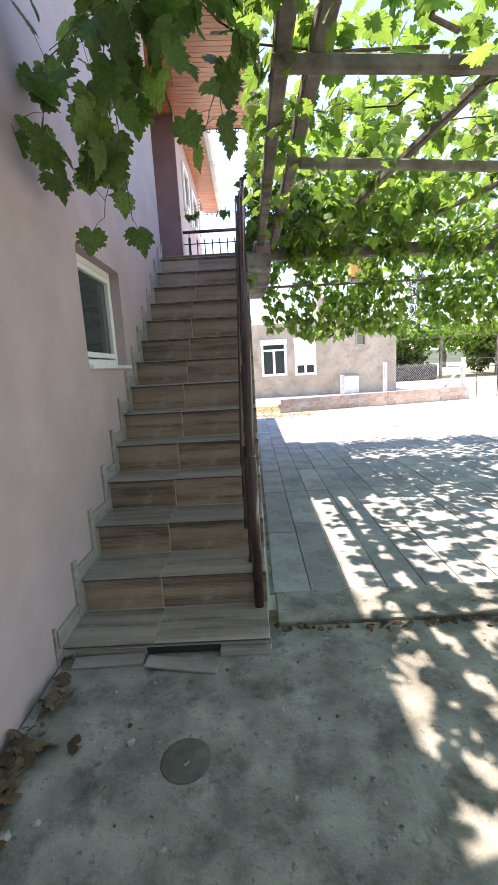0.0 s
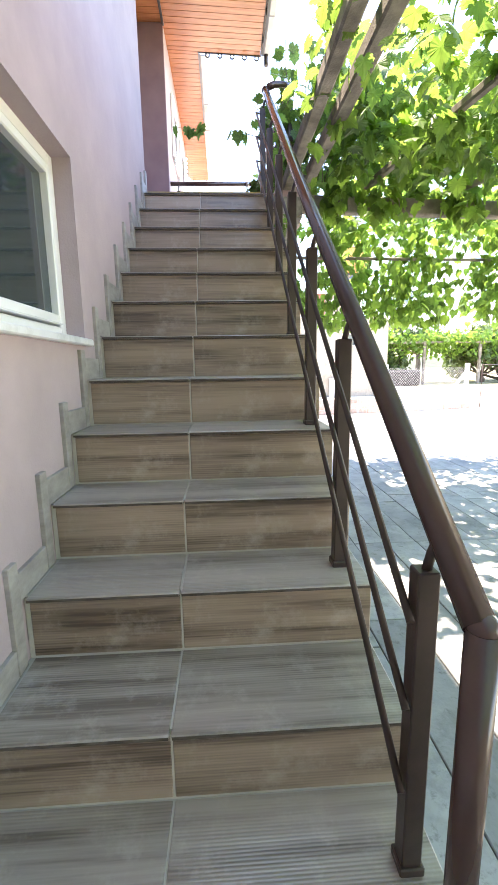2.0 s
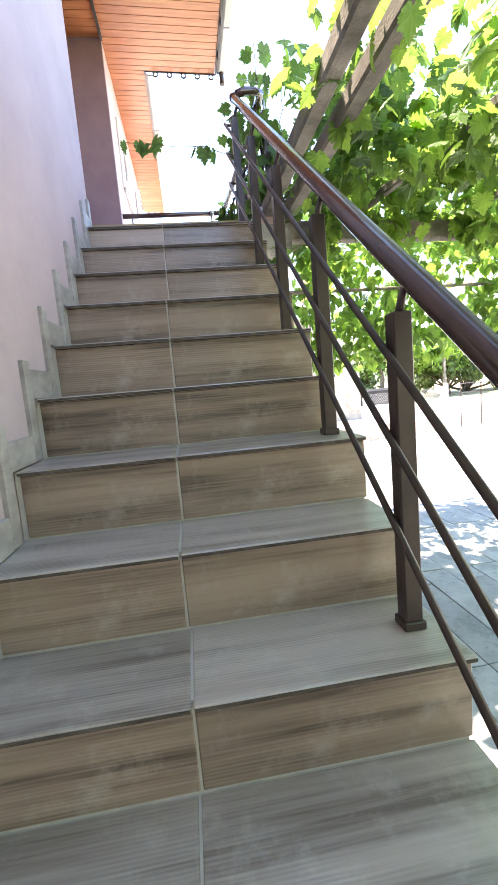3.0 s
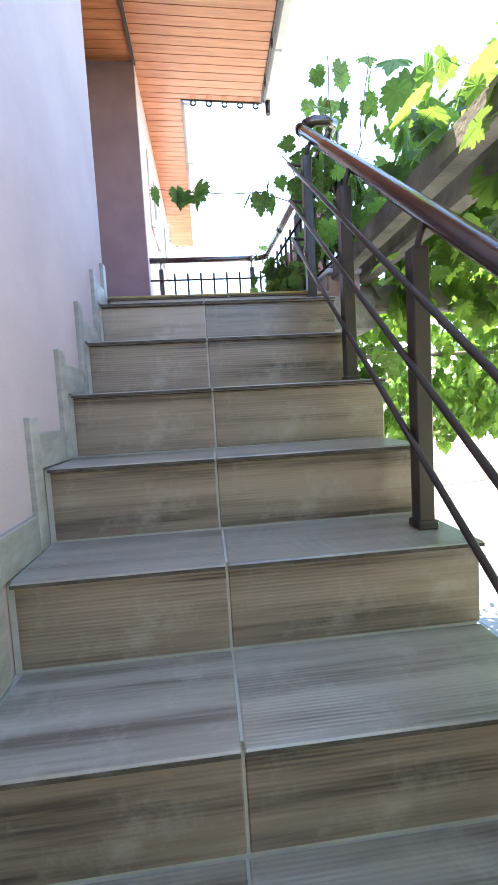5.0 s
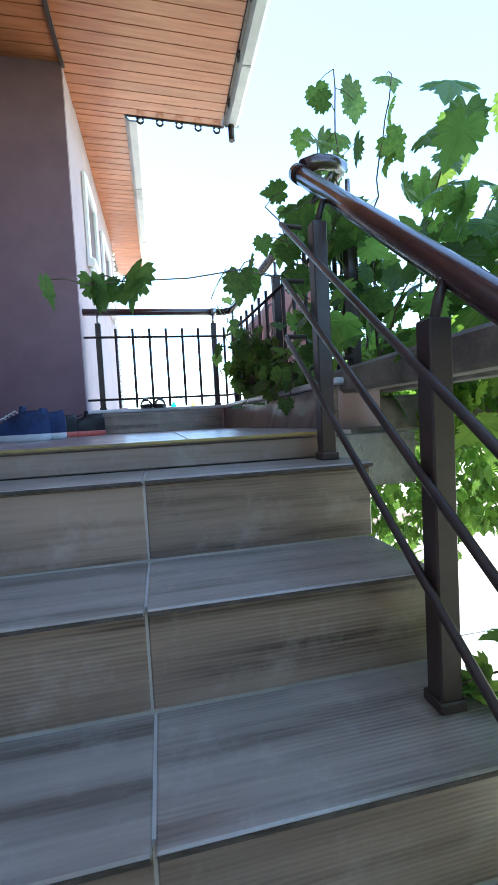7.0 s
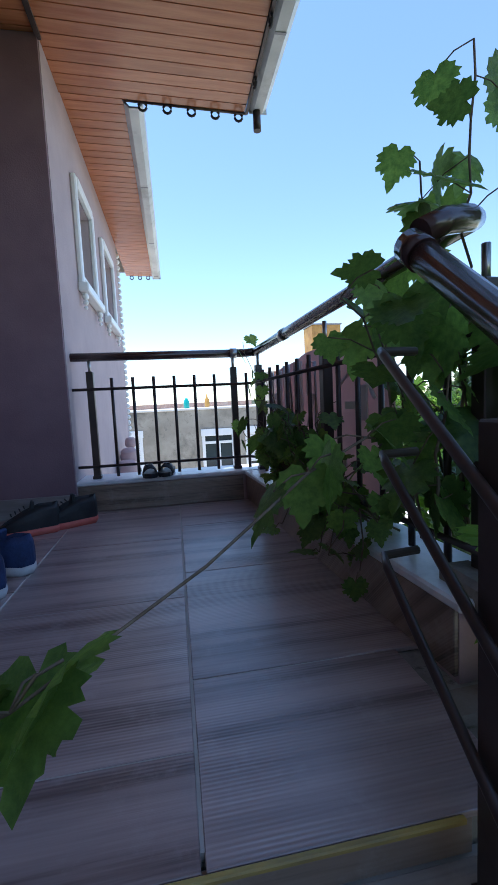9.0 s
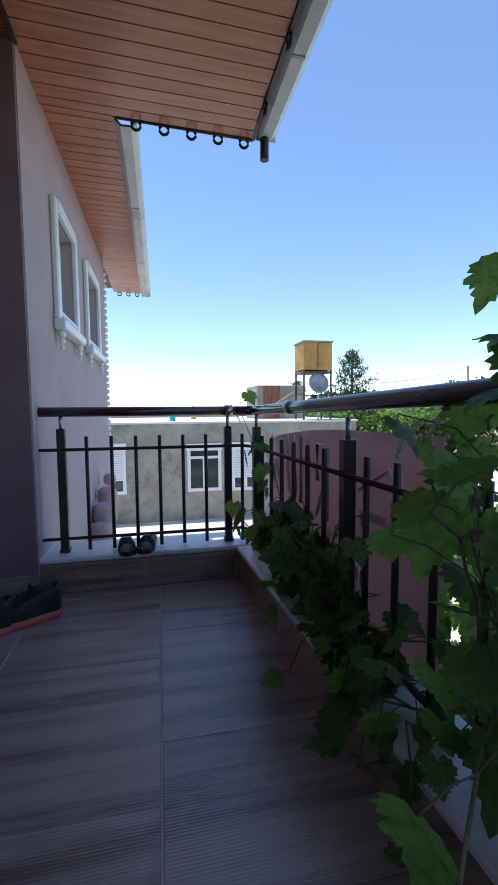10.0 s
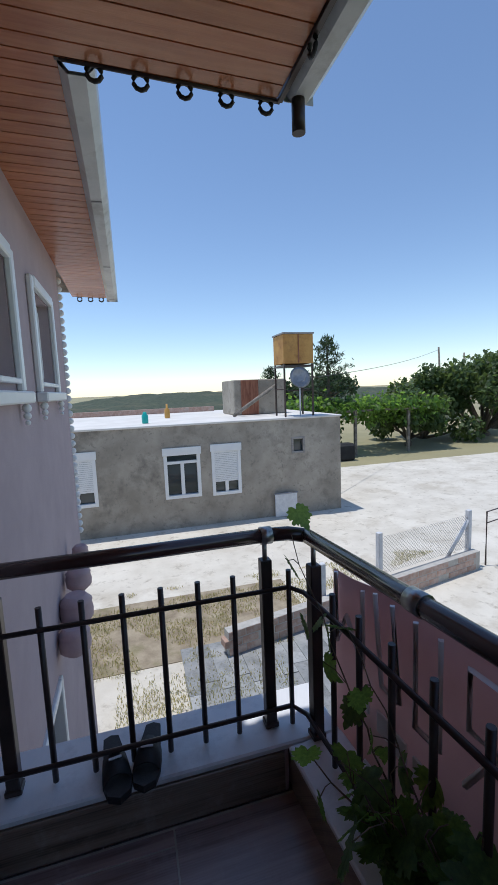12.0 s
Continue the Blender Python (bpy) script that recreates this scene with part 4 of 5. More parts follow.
# leaves below y = 3 are unseen, added dense to keep sun off the apron
while len(places) < 15500:
    y = rng.uniform(-4.5, 8.0)
    x = rng.uniform(-0.55 if y < 2.6 else 0.05, 7.0)
    if density(x, y) < (-0.7 if y < 3.2 else -0.2 + (0.12 if x < 0.35 else 0)) or (y > 6.4 and x < 0.55):
        continue
    places.append(turn_leaf((x, y, 2.82 + abs(rng.gauss(0, 0.14)) - (rng.random() * 0.26 if rng.random() < 0.35 else 0)), rng.uniform(0.07, 0.135), 35, 30))
# the hanging fringe along the far edge
while len(places) < 20500:
    x = rng.uniform(0.25, 7.2)
    low = 1.75 + 0.28 * noise.noise(Vector((x * 1.3, 0, 0))) + 0.12 * noise.noise(Vector((x * 5, 3, 0)))
    z = rng.uniform(low, 2.95)
    y = rng.gauss(7.85, 0.22)
    if noise.noise(Vector((x * 2.2, 0, z * 2.2))) < -0.35 or (x < 0.75 and y < 7.75):
        continue
    places.append(turn_leaf((x, y, z), rng.uniform(0.065, 0.12), 65, 25))
# leaves drooping over the far beam
while len(places) < 21200:
    x = rng.uniform(0.5, 6.4)
    if noise.noise(Vector((x * 1.8, 5.0, 0))) > -0.15:
        places.append(turn_leaf((x, 6.5 + 0.063 * (x - 0.24) + rng.gauss(-0.03, 0.05), rng.uniform(2.52, 2.8)), rng.uniform(0.07, 0.12), 65, 25))
leaf_cloud("foliage", places, LEAFS, vine, "vine foliage, thickened out of view to shade the apron")
for pts in (((-0.1, 3.3, 2.95), (-0.35, 3.25, 2.75), (-0.48, 3.2, 2.4), (-0.47, 3.2, 1.95)), ((0.1, 3.3, 2.9), (-0.4, 3.2, 2.85), (-0.75, 3.15, 2.6), (-0.90, 3.1, 2.2)),
            ((0.2, 3.2, 2.85), (-0.15, 3.2, 2.75), (-0.2, 3.2, 2.35)), ((0.1, 3.1, 2.92), (-0.5, 3.0, 2.95), (-0.85, 2.95, 2.75)),
            ((0.2, 3.4, 2.8), (0.05, 3.35, 2.6), (0.0, 3.3, 2.3)), ((0.1, 3.1, 2.8), (-0.3, 3.1, 2.7), (-0.62, 3.15, 2.1)), ((0.3, 3.2, 2.9), (-0.3, 3.05, 2.8), (-0.6, 3.0, 2.55))):
    for rep_ in range(2):
        shoot(vine, [Vector((max(-0.87, p[0] - 0.11 + rng.gauss(0, 0.05)), p[1] + rng.gauss(0, 0.04), p[2] + rng.gauss(0, 0.03) + 0.09)) for p in pts], 0.0035, 0.15, 0.06, 65, 0.07)

# ---- the vine on the landing railing ----
rv = thing("climbing_vine", "grape vine climbing over the landing railing", "vine")
# upright sprigs beside the head of the stairs and over the pergola edge
for pts in (((0.22, 6.62, 2.9), (0.19, 6.57, 3.4), (0.17, 6.52, 3.86)), ((0.4, 6.7, 2.8), (0.34, 6.6, 3.4), (0.38, 6.5, 3.85)), ((0.5, 6.6, 2.8), (0.55, 6.6, 3.3), (0.62, 6.5, 3.72)),
            ((0.5, 6.5, 2.8), (0.7, 6.5, 3.3), (0.8, 6.3, 3.66)), ((0.3, 6.6, 2.75), (0.4, 6.5, 3.1), (0.5, 6.4, 3.3)), ((0.9, 6.4, 2.8), (0.8, 6.3, 3.2), (1.0, 6.2, 3.7)),
            ((0.24, 6.7, 2.9), (0.2, 6.72, 3.3), (0.17, 6.7, 3.74)), ((0.3, 6.5, 2.8), (0.28, 6.5, 3.1), (0.3, 6.52, 3.4)), ((0.30, 6.6, 2.9), (0.36, 6.66, 3.15), (0.42, 6.7, 3.3))):
    shoot(rv, pts, 0.0045, 0.125, 0.06, 62, 0.055)
# leaves massed round the first post of the landing rail
for pts in (((0.16, 6.68, 2.85), (0.10, 6.64, 3.15), (0.0, 6.6, 3.36)), ((0.14, 6.7, 2.95), (0.04, 6.62, 3.25), (-0.09, 6.56, 3.40)), ((0.18, 6.75, 2.9), (0.12, 6.72, 3.2), (0.06, 6.66, 3.42)),
            ((0.2, 6.6, 2.9), (0.2, 6.58, 3.2), (0.16, 6.56, 3.4)), ((0.12, 6.58, 2.95), (0.11, 6.54, 3.15), (0.13, 6.5, 3.32))):
    shoot(rv, pts, 0.004, 0.12, 0.05, 62, 0.05)
# thin shoots along the outer rail
shoot(rv, [(0.22, 6.6, 3.3), (0.17, 6.85, 3.49), (0.15, 7.02, 3.51)], 0.003, 0.105, 0.07, 60, 0.035)
shoot(rv, [(0.16, 7.9, 2.85), (0.05, 8.05, 3.25), (0.02, 8.15, 3.42), (0.0, 8.26, 3.56)], 0.003, 0.085, 0.13, 65, 0.04)
shoot(rv, [(0.14, 7.6, 2.85), (0.06, 7.8, 3.2), (0.05, 8.0, 3.38)], 0.003, 0.085, 0.14, 65, 0.04)
shoot(rv, [(0.2, 5.7, 2.3), (0.06, 5.72, 2.2), (-0.03, 5.7, 2.19)], 0.003, 0.085, 0.05, 40, 0.03)
for at, size in (((0.12, 7.05, 3.49), 0.11), ((0.10, 6.93, 3.52), 0.12), ((0.11, 6.86, 3.54), 0.12), ((0.06, 6.7, 3.63), 0.11), ((0.14, 6.72, 3.68), 0.11), ((0.12, 6.62, 3.72), 0.10), ((0.04, 6.6, 3.70), 0.10),
                 ((0.12, 6.52, 3.83), 0.10), ((0.09, 6.6, 3.32), 0.13), ((0.13, 6.52, 3.28), 0.13), ((0.10, 6.68, 3.36), 0.12), ((0.03, 8.04, 3.36), 0.085), ((0.0, 8.2, 3.3), 0.08), ((0.06, 8.36, 3.61), 0.09), ((0.02, 7.95, 3.2), 0.08)):
    put_leaf(rv, SPLAY @ Vector(at), size, 62, 18)
for at in ((0.0, 5.66, 2.2), (0.03, 5.7, 2.19), (-0.02, 5.74, 2.21), (0.05, 5.64, 2.24)):
    put_leaf(rv, at, 0.085, 50, 20)
# dense low growth between the balusters, spilling over the coping
for i in range(44):
    y = rng.uniform(6.95, 7.85)
    top = 2.93 + 0.26 * max(0.0, 1 - abs(y - 7.55) / 0.5) + rng.gauss(0, 0.04)
    shoot(rv, [SPLAY @ Vector(p) for p in ((0.11, y, 2.80), (0.03, y + rng.gauss(0, 0.06), 2.9), (-0.01 + rng.gauss(0, 0.035), y + rng.gauss(0, 0.1), top))], 0.0035, 0.10, 0.06, 58, 0.045)
for i in range(7):
    y = rng.uniform(6.72, 7.4)
    shoot(rv, [SPLAY @ Vector(p) for p in ((0.08, y, 2.81), (-0.04, y - 0.02, 2.89), (-0.10 + rng.gauss(0, 0.02), y - 0.06, 2.72 + rng.uniform(0, 0.12)))], 0.0035, 0.105, 0.07, 60, 0.035)
# the long shoot that reaches across the top step
reach = [Vector(p) for p in ((0.08, 6.62, 3.10), (-0.08, 6.48, 3.13), (-0.24, 6.33, 3.10), (-0.40, 6.20, 3.03), (-0.56, 6.08, 2.98), (-0.63, 6.06, 2.965))]
part("cane", tube(reach, 0.0028, 6, 0.0012), CANE, rv)
for i, p in enumerate(reach[1:]):
    if i == 2:
        continue
    for q, size in ((Vector((0.02, 0.02, 0.0)), 0.115), (Vector((0.05, 0.0, 0.025)), 0.10), (Vector((-0.06, -0.03, -0.005)), 0.095)):
        at = p + q + Vector((rng.gauss(0, 0.015), rng.gauss(0, 0.015), rng.gauss(0, 0.012)))
        part("stalk", tube([p, (p + at) / 2 + Vector((0, 0, 0.008)), at], 0.0015, 4), CANE, rv)
        put_leaf(rv, at, size * rng.uniform(0.85, 1.1) * (0.75 if i == 4 else 1.0), 62, 20)
places = [turn_leaf((rng.uniform(0.45, 2.2), rng.uniform(5.4, 7.1), rng.uniform(2.75, 3.0) + max(0, rng.gauss(0, 0.16))), rng.uniform(0.1, 0.16), 40, 30) for _ in range(200)]
leaf_cloud("foliage", places, LEAFS, rv, "sunlit vine foliage beside the landing")
places = []
while len(places) < 560:
    x, y = rng.uniform(0.32, 1.9), rng.uniform(5.4, 7.05)
    top = 3.0 + 0.75 * max(0.0, 1 - abs(y - 6.4) / 0.9) + 0.35 * noise.noise(Vector((x * 2, y * 2, 7)))
    z = rng.uniform(2.72, max(2.9, top))
    if noise.noise(Vector((x * 2.6, y * 2.6, z * 2.6))) > -0.1:
        places.append(turn_leaf((x, y, z), rng.uniform(0.1, 0.165), 55, 30))
leaf_cloud("leafage", places, LEAFD, rv, "dense vine leaves in the shaded tone above the pergola edge")

# ---- neighbour's flat-roofed house ----
NYF, NX0, NX1, NZT = 19.52, -6.0, 6.15, 3.06
nb = thing("neighbour_house", "single-storey bare cement house with a flat whitewashed roof", "house")
WINS = ((-2.55, 0.91, -1.45, 2.46), (0.42, 0.90, 1.50, 2.40), (1.84, 0.87, 2.75, 2.42), (4.43, 1.96, 4.89, 2.49))
xs = sorted({NX0, NX1, *[w[0] for w in WINS], *[w[2] for w in WINS]})
zs = sorted({-0.1, NZT, *[w[1] for w in WINS], *[w[3] for w in WINS]})
bm = bmesh.new()
for a, b in zip(xs, xs[1:]):
    for c, d in zip(zs, zs[1:]):
        if not any(w[0] < (a + b) / 2 < w[2] and w[1] < (c + d) / 2 < w[3] for w in WINS):
            add_box(bm, a, NYF, c, b, NYF + 0.25, d)
bmesh.ops.remove_doubles(bm, verts=bm.verts, dist=1e-5)
seen = {}
for f in bm.faces:
    seen.setdefault(tuple(round(v, 4) for v in f.calc_center_median()), []).append(f)
bmesh.ops.delete(bm, geom=[f for fs in seen.values() if len(fs) > 1 for f in fs], context="FACES")
part("front_wall", bm, RENDERED, nb)
part("side_wall", box(NX1 - 0.25, NYF + 0.25, -0.1, NX1, 27, NZT), RENDERED, nb)
part("side_wall", box(NX0, NYF + 0.25, -0.1, NX0 + 0.25, 27, NZT), RENDERED, nb)
part("back_wall", box(NX0, 27, -0.1, NX1, 27.25, NZT), RENDERED, nb)
part("roof", box(NX0 - 0.04, NYF - 0.04, NZT, NX1 + 0.04, 27.3, NZT + 0.06, 0.01), ROOFTOP, nb, "whitewashed concrete roof")
part("parapet", box(NX0, 26.6, NZT + 0.06, 3.4, 26.85, NZT + 0.28), BRICK, nb)
# near-black sheet in place of unlit rooms
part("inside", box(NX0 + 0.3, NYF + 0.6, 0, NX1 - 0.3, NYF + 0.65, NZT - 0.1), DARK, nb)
for i, (a, c, b, d) in enumerate(WINS):
    w = part("window", box(a, NYF + 0.10, c, b, NYF + 0.12, d), GLASS, nb)
    f = 0.10 if i < 3 else 0.07
    y0, y1 = NYF - 0.02, NYF + 0.098
    for nm, bb in (("frame", (a, y0, c, a + f, y1, d)), ("frame", (b - f, y0, c, b, y1, d)), ("frame", (a + f, y0, c, b - f, y1, c + f)), ("frame", (a + f, y0, d - f, b - f, y1, d))):
        part(nm, box(*bb, 0.006), WHITE if i < 3 else SKIRT, w)
    if i < 3:
        part("shutter_box", box(a - 0.03, NYF - 0.05, d - 0.20, b + 0.03, NYF - 0.021, d + 0.03, 0.01), WHITE, w)
        bottom = c + 0.42 if i != 1 else d - 0.2
        z = d - 0.2
        while z > bottom + 0.01:
            part("shutter_slat", box(a + f, NYF + 0.0, z - 0.052, b - f, NYF + 0.02, z - 0.004), WHITE, w)
            z -= 0.055
        if i == 1:
            part("transom", box(a + f, y0 + 0.02, d - 0.46, b - f, y1, d - 0.38), WHITE, w)
        m = (a + b) / 2
        part("mullion", box(m - 0.05, y0 + 0.03, c + f, m + 0.05, y1, (d - 0.46) if i == 1 else bottom), WHITE, w)
solo("roof_hut", box(3.25, 22.0, NZT + 0.06, 5.2, 24, 4.40, 0.03), RENDERED, "small rendered stair hut on the flat roof", "hut")
door = thing("hut_door", "rust-red sheet metal leaned on the roof hut", "metal sheet")
part("sheet", box(3.5, 21.93, NZT + 0.07, 4.15, 21.985, 4.38, 0.01), RUST2, door)
prop = thing("leaning_beam", "old timber leaning on the roof", "beam")
part("beam", tube([(3.0, 21.2, NZT + 0.1), (4.7, 21.6, 4.15)], 0.07, 8), TIMBER, prop)
tank = thing("water_tank", "rusty yellow water tank on a steel frame", "water tank")
part("body", box(4.34, 19.75, 4.80, 5.36, 20.7, 5.72, 0.02), RUST, tank)
part("rim", box(4.31, 19.72, 5.72, 5.39, 20.73, 5.77, 0.01), GREYFRAME, tank)
part("seam", box(4.83, 19.735, 4.82, 4.86, 19.749, 5.70), RUST2, tank)
for x in (4.37, 5.33):
    for y in (19.8, 20.65):
        part("leg", box(x - 0.025, y - 0.025, NZT + 0.06, x + 0.025, y + 0.025, 4.80), IRON, tank)
    part("brace", tube([(x, 19.8, 4.0), (x, 20.65, 4.0)], 0.02, 6), IRON, tank)
part("shelf", box(4.34, 19.77, 4.70, 5.36, 20.68, 4.76), IRON, tank)
part("brace", tube([(4.37, 19.8, 3.95), (5.33, 19.8, 3.95)], 0.02, 6), IRON, tank)
dish = thing("satellite_dish", "grey satellite dish below the tank", "satellite dish")
d = part("bowl", lathe([(0.02, 0.0), (0.18, 0.015), (0.32, 0.06), (0.42, 0.12), (0.425, 0.125), (0.32, 0.075), (0.18, 0.03), (0.02, 0.015)], 20), GREYFRAME, dish, smooth=True)
d.matrix_basis = pose(4.83, 19.72, 4.33, 75, 0, 0) @ Matrix.Scale(0.82, 4)
part("mast", tube([(4.86, 19.74, NZT + 0.06), (4.86, 19.74, 4.3)], 0.025, 8), SOLE, dish)
part("arm", tube([(4.83, 19.72, 4.2), (4.83, 19.3, 4.25), (4.83, 19.2, 4.4)], 0.012, 6), GREYFRAME, dish)
bt = thing("bottle", "teal plastic bottle on the roof edge", "bottle")
part("body", lathe([(0.09, 0), (0.1, 0.03), (0.1, 0.24), (0.06, 0.30), (0.05, 0.36)], 12, (0.02, 20.6, NZT + 0.06)), TEAL, bt)
bt = thing("bottle", "amber bottle on the roof edge", "bottle")
part("body", lathe([(0.09, 0), (0.1, 0.03), (0.1, 0.3), (0.04, 0.38), (0.035, 0.52)], 12, (0.9, 22.8, NZT + 0.06)), AMBER, bt)
pan = thing("leaning_panel", "pale board leaned on the neighbour's wall", "panel")
part("board", box(3.78, NYF - 0.16, 0.0, 4.52, NYF - 0.12, 0.72, 0.01, Matrix.Identity(4)), SOLE, pan)
part("edge", box(3.75, NYF - 0.165, 0.72, 4.55, NYF - 0.115, 0.76, 0.01), GREYFRAME, pan)

# ---- low brick wall, fence and gate post ----
lw2 = thing("brick_wall", "low pale brick garden wall", "wall", kind="structure")
A, B = Vector((0.75, 12.95, 0)), Vector((6.6, 14.15, 0))
L = (B - A).length
TW = math.degrees(math.atan2(B.y - A.y, B.x - A.x))
lw2.matrix_basis = pose(A.x, A.y, 0, 0, 0, TW)
part("mortar", box(0.004, 0.006, -0.1, L - 0.004, 0.174, 0.385), GROUT, lw2)
brick_me = mesh_of("brick", box(-0.14, -0.09, -0.058, 0.14, 0.09, 0.058, 0.006), BRICK)
for r in range(3):
    x = 0.15 - (0.07 if r % 2 else 0)
    while x < L - 0.1:
        ob = new("brick", brick_me)
        ob.parent = lw2
        ob.matrix_basis = pose(x, 0.09 + rng.gauss(0, 0.003), 0.065 + r * 0.13, 0, 0, rng.gauss(0, 0.6))
        x += 0.292
fen = thing("wire_fence", "sagging chain-link fence on concrete posts", "fence")
fen.matrix_basis = pose(A.x, A.y, 0, 0, 0, TW)
for x in (1.95, 3.3, L - 0.06):
    part("post", box(x - 0.05, 0.20, 0, x + 0.05, 0.30, 1.25 if x > 3 else 0.95, 0.01), SOLE, fen)
part("brace", tube([(L - 0.75, 0.25, 0.3), (L - 0.06, 0.25, 1.05)], 0.04, 8), SOLE, fen)
bm = bmesh.new()
x0, x1, z0, z1, p = 3.3, L - 0.06, 0.40, 1.15, 0.075
q = x0 - (z1 - z0)
while q < x1:
    for s in (1, -1):
        a = (max(q, x0), z0 + (max(q, x0) - q))
        b = (min(q + z1 - z0, x1), z0 + (min(q + z1 - z0, x1) - q))
        if b[0] - a[0] > 0.02:
            za, zb = (a[1], b[1]) if s > 0 else (z0 + z1 - a[1], z0 + z1 - b[1])
            add_tube(bm, [(a[0], 0.25 + 0.004 * s, za), (b[0], 0.25 + 0.004 * s, zb)], 0.003, 4, cap=False)
    q += p
part("mesh", bm, GREYFRAME, fen)
gate = thing("gate_frame", "thin dark steel gate frame", "gate")
part("frame", tube([(6.85, 14.25, 0.0), (6.85, 14.25, 1.2), (7.6, 14.45, 1.2), (7.6, 14.45, 0.0)], 0.02, 6), IRON, gate)
part("bar", tube([(6.85, 14.25, 0.95), (7.6, 14.45, 0.95)], 0.012, 6), IRON, gate)

# ---- grass and dirt bank ----
solo("dirt_bank", box(-1.8, 13.1, -0.1, 2.4, 15.2, 0.0), DIRT, "dry dirt strip behind the paving", "ground", kind="structure")
places = []
while len(places) < 11000:
    x, y = rng.uniform(-1.8, 6.5), rng.uniform(13.0, 15.6)
    if x > 2.6 and y < 13.6 + (x - 0.75) * 0.3:
        continue
    if noise.noise(Vector((x * 1.4, y * 1.4, 2))) > -0.05:
        places.append(Matrix.Translation((x, y, -0.01)) @ Matrix.Rotation(rng.uniform(0, 6.28), 4, "Z") @ Matrix.Rotation(radians(rng.uniform(55, 95)), 4, "X") @ Matrix.Diagonal((0.018, rng.uniform(0.025, 0.075), 0.1, 1)))
for _ in range(2600):
    x, y = rng.uniform(-0.9, 1.5), rng.gauss(12.3, 0.25)
    places.append(Matrix.Translation((x, y, -0.01)) @ Matrix.Rotation(rng.uniform(0, 6.28), 4, "Z") @ Matrix.Rotation(radians(rng.uniform(50, 95)), 4, "X") @ Matrix.Diagonal((0.018, rng.uniform(0.025, 0.07), 0.1, 1)))
tagged(leaf_cloud("dry_grass", places, GRASS, None, "tufts of dry yellow-green grass", True), category="grass")
# dead leaves in the corner of the wall and crumbs on the concrete
places = [turn_leaf((WX + 0.04 + abs(rng.gauss(0, 0.06)), 2.15 + rng.gauss(0, 0.25), 0.01 + rng.random() * 0.03), rng.uniform(0.03, 0.075), 10, 25) for _ in range(160)]
places += [turn_leaf((rng.uniform(-0.9, 2.5), rng.uniform(1.7, 3.0), 0.008), rng.uniform(0.008, 0.02), 5, 15) for _ in range(70)]
places += [turn_leaf((rng.uniform(0.05, 2.5), 3.03 - abs(rng.gauss(0, 0.03)), 0.01), rng.uniform(0.015, 0.04), 10, 25) for _ in range(170)]
tagged(leaf_cloud("leaf_litter", places, DEADLEAF, None, "dry brown leaf litter on the concrete", False), category="litter")
bm = bmesh.new()
for _ in range(220):
    r_ = rng.uniform(0.003, 0.009) if rng.random() < 0.93 else rng.uniform(0.012, 0.02)
    bmesh.ops.create_icosphere(bm, subdivisions=1, radius=r_, matrix=pose(rng.uniform(-0.9, 2.4), rng.uniform(1.5, 3.0), r_ * 0.35, rng.uniform(0, 90), 0, rng.uniform(0, 90)) @ Matrix.Diagonal((1, rng.uniform(0.6, 1.2), 0.6, 1)))
solo("concrete_crumbs", bm, SKIRT, "small stone and mortar crumbs on the concrete", "rubble", kind="stuff")
cap = lathe([(0.085, -0.004), (0.088, 0.002), (0.082, 0.0045), (0.03, 0.005)], 18, (-0.30, 2.30, 0.0))
solo("cement_patch", cap, PATCH, "round grey cement patch in the slab", "patch")

# ---- trees and distance ----
def broad_tree(at, h, w, n, leaf, material, name="tree", label="broad green tree", squat=0.35):
    t = thing(name, label, "tree")
    base = Vector(at)
    bm = bmesh.new()
    fork = base + Vector((0, 0, h * squat))
    add_tube(bm, [base - Vector((0, 0, 0.1)), base + Vector((w * 0.02, 0, h * squat * 0.5)), fork], w * 0.055, 9, w * 0.04)
    clumps = []
    for i in range(11):
        a = i * 2.4
        r = w * 0.5 * math.sqrt((i + 0.5) / 11) * rng.uniform(0.75, 1.1)
        c = base + Vector((math.cos(a) * r, math.sin(a) * r, h * (squat + 0.1) + (h * 0.86 - h * (squat + 0.1)) * (1 - (r / (w * 0.56)) ** 2) * rng.uniform(0.55, 1.05)))
        clumps.append((c, w * rng.uniform(0.13, 0.21)))
        add_tube(bm, [fork, fork.lerp(c, 0.5) + Vector((0, 0, -h * 0.02)), c], w * 0.022, 6, w * 0.006)
    part("trunk", bm, BARK, t)
    places = []
    for _ in range(n):
        c, r = rng.choice(clumps)
        v = Vector((rng.gauss(0, 1), rng.gauss(0, 1), rng.gauss(0, 0.8))).normalized() * r * rng.uniform(0.55, 1.15)
        places.append(turn_leaf(c + v, leaf * rng.uniform(0.6, 1.3), 40, 35))
    leaf_cloud("crown", places, material, t, "", True)
    return t


broad_tree((24.8, 32.5, 0), 7.6, 8.0, 7000, 0.4, TREE, label="large dark green tree beside the lane", squat=0.04)
broad_tree((20.3, 33.5, 0), 5.2, 6.0, 4600, 0.38, TREE, label="bushy green tree beside the lane", squat=0.0)
broad_tree((17.2, 31.0, 0), 3.6, 4.2, 3200, 0.32, TREE, "bush", "dark green bush at the field's edge", 0.1)
broad_tree((29.5, 36.0, 0), 7.0, 7.0, 3200, 0.45, TREE, label="green tree behind the lane")
# added bush that darkens the view beneath the arbour
broad_tree((9.6, 31.0, 0), 2.5, 4.4, 2600, 0.3, TREE, "bush", "bush added behind the flat-roofed house to darken under the arbour", 0.0)
broad_tree((15.5, 45.0, 0), 5.5, 5.0, 1800, 0.45, PINE, label="dark tree in the field")
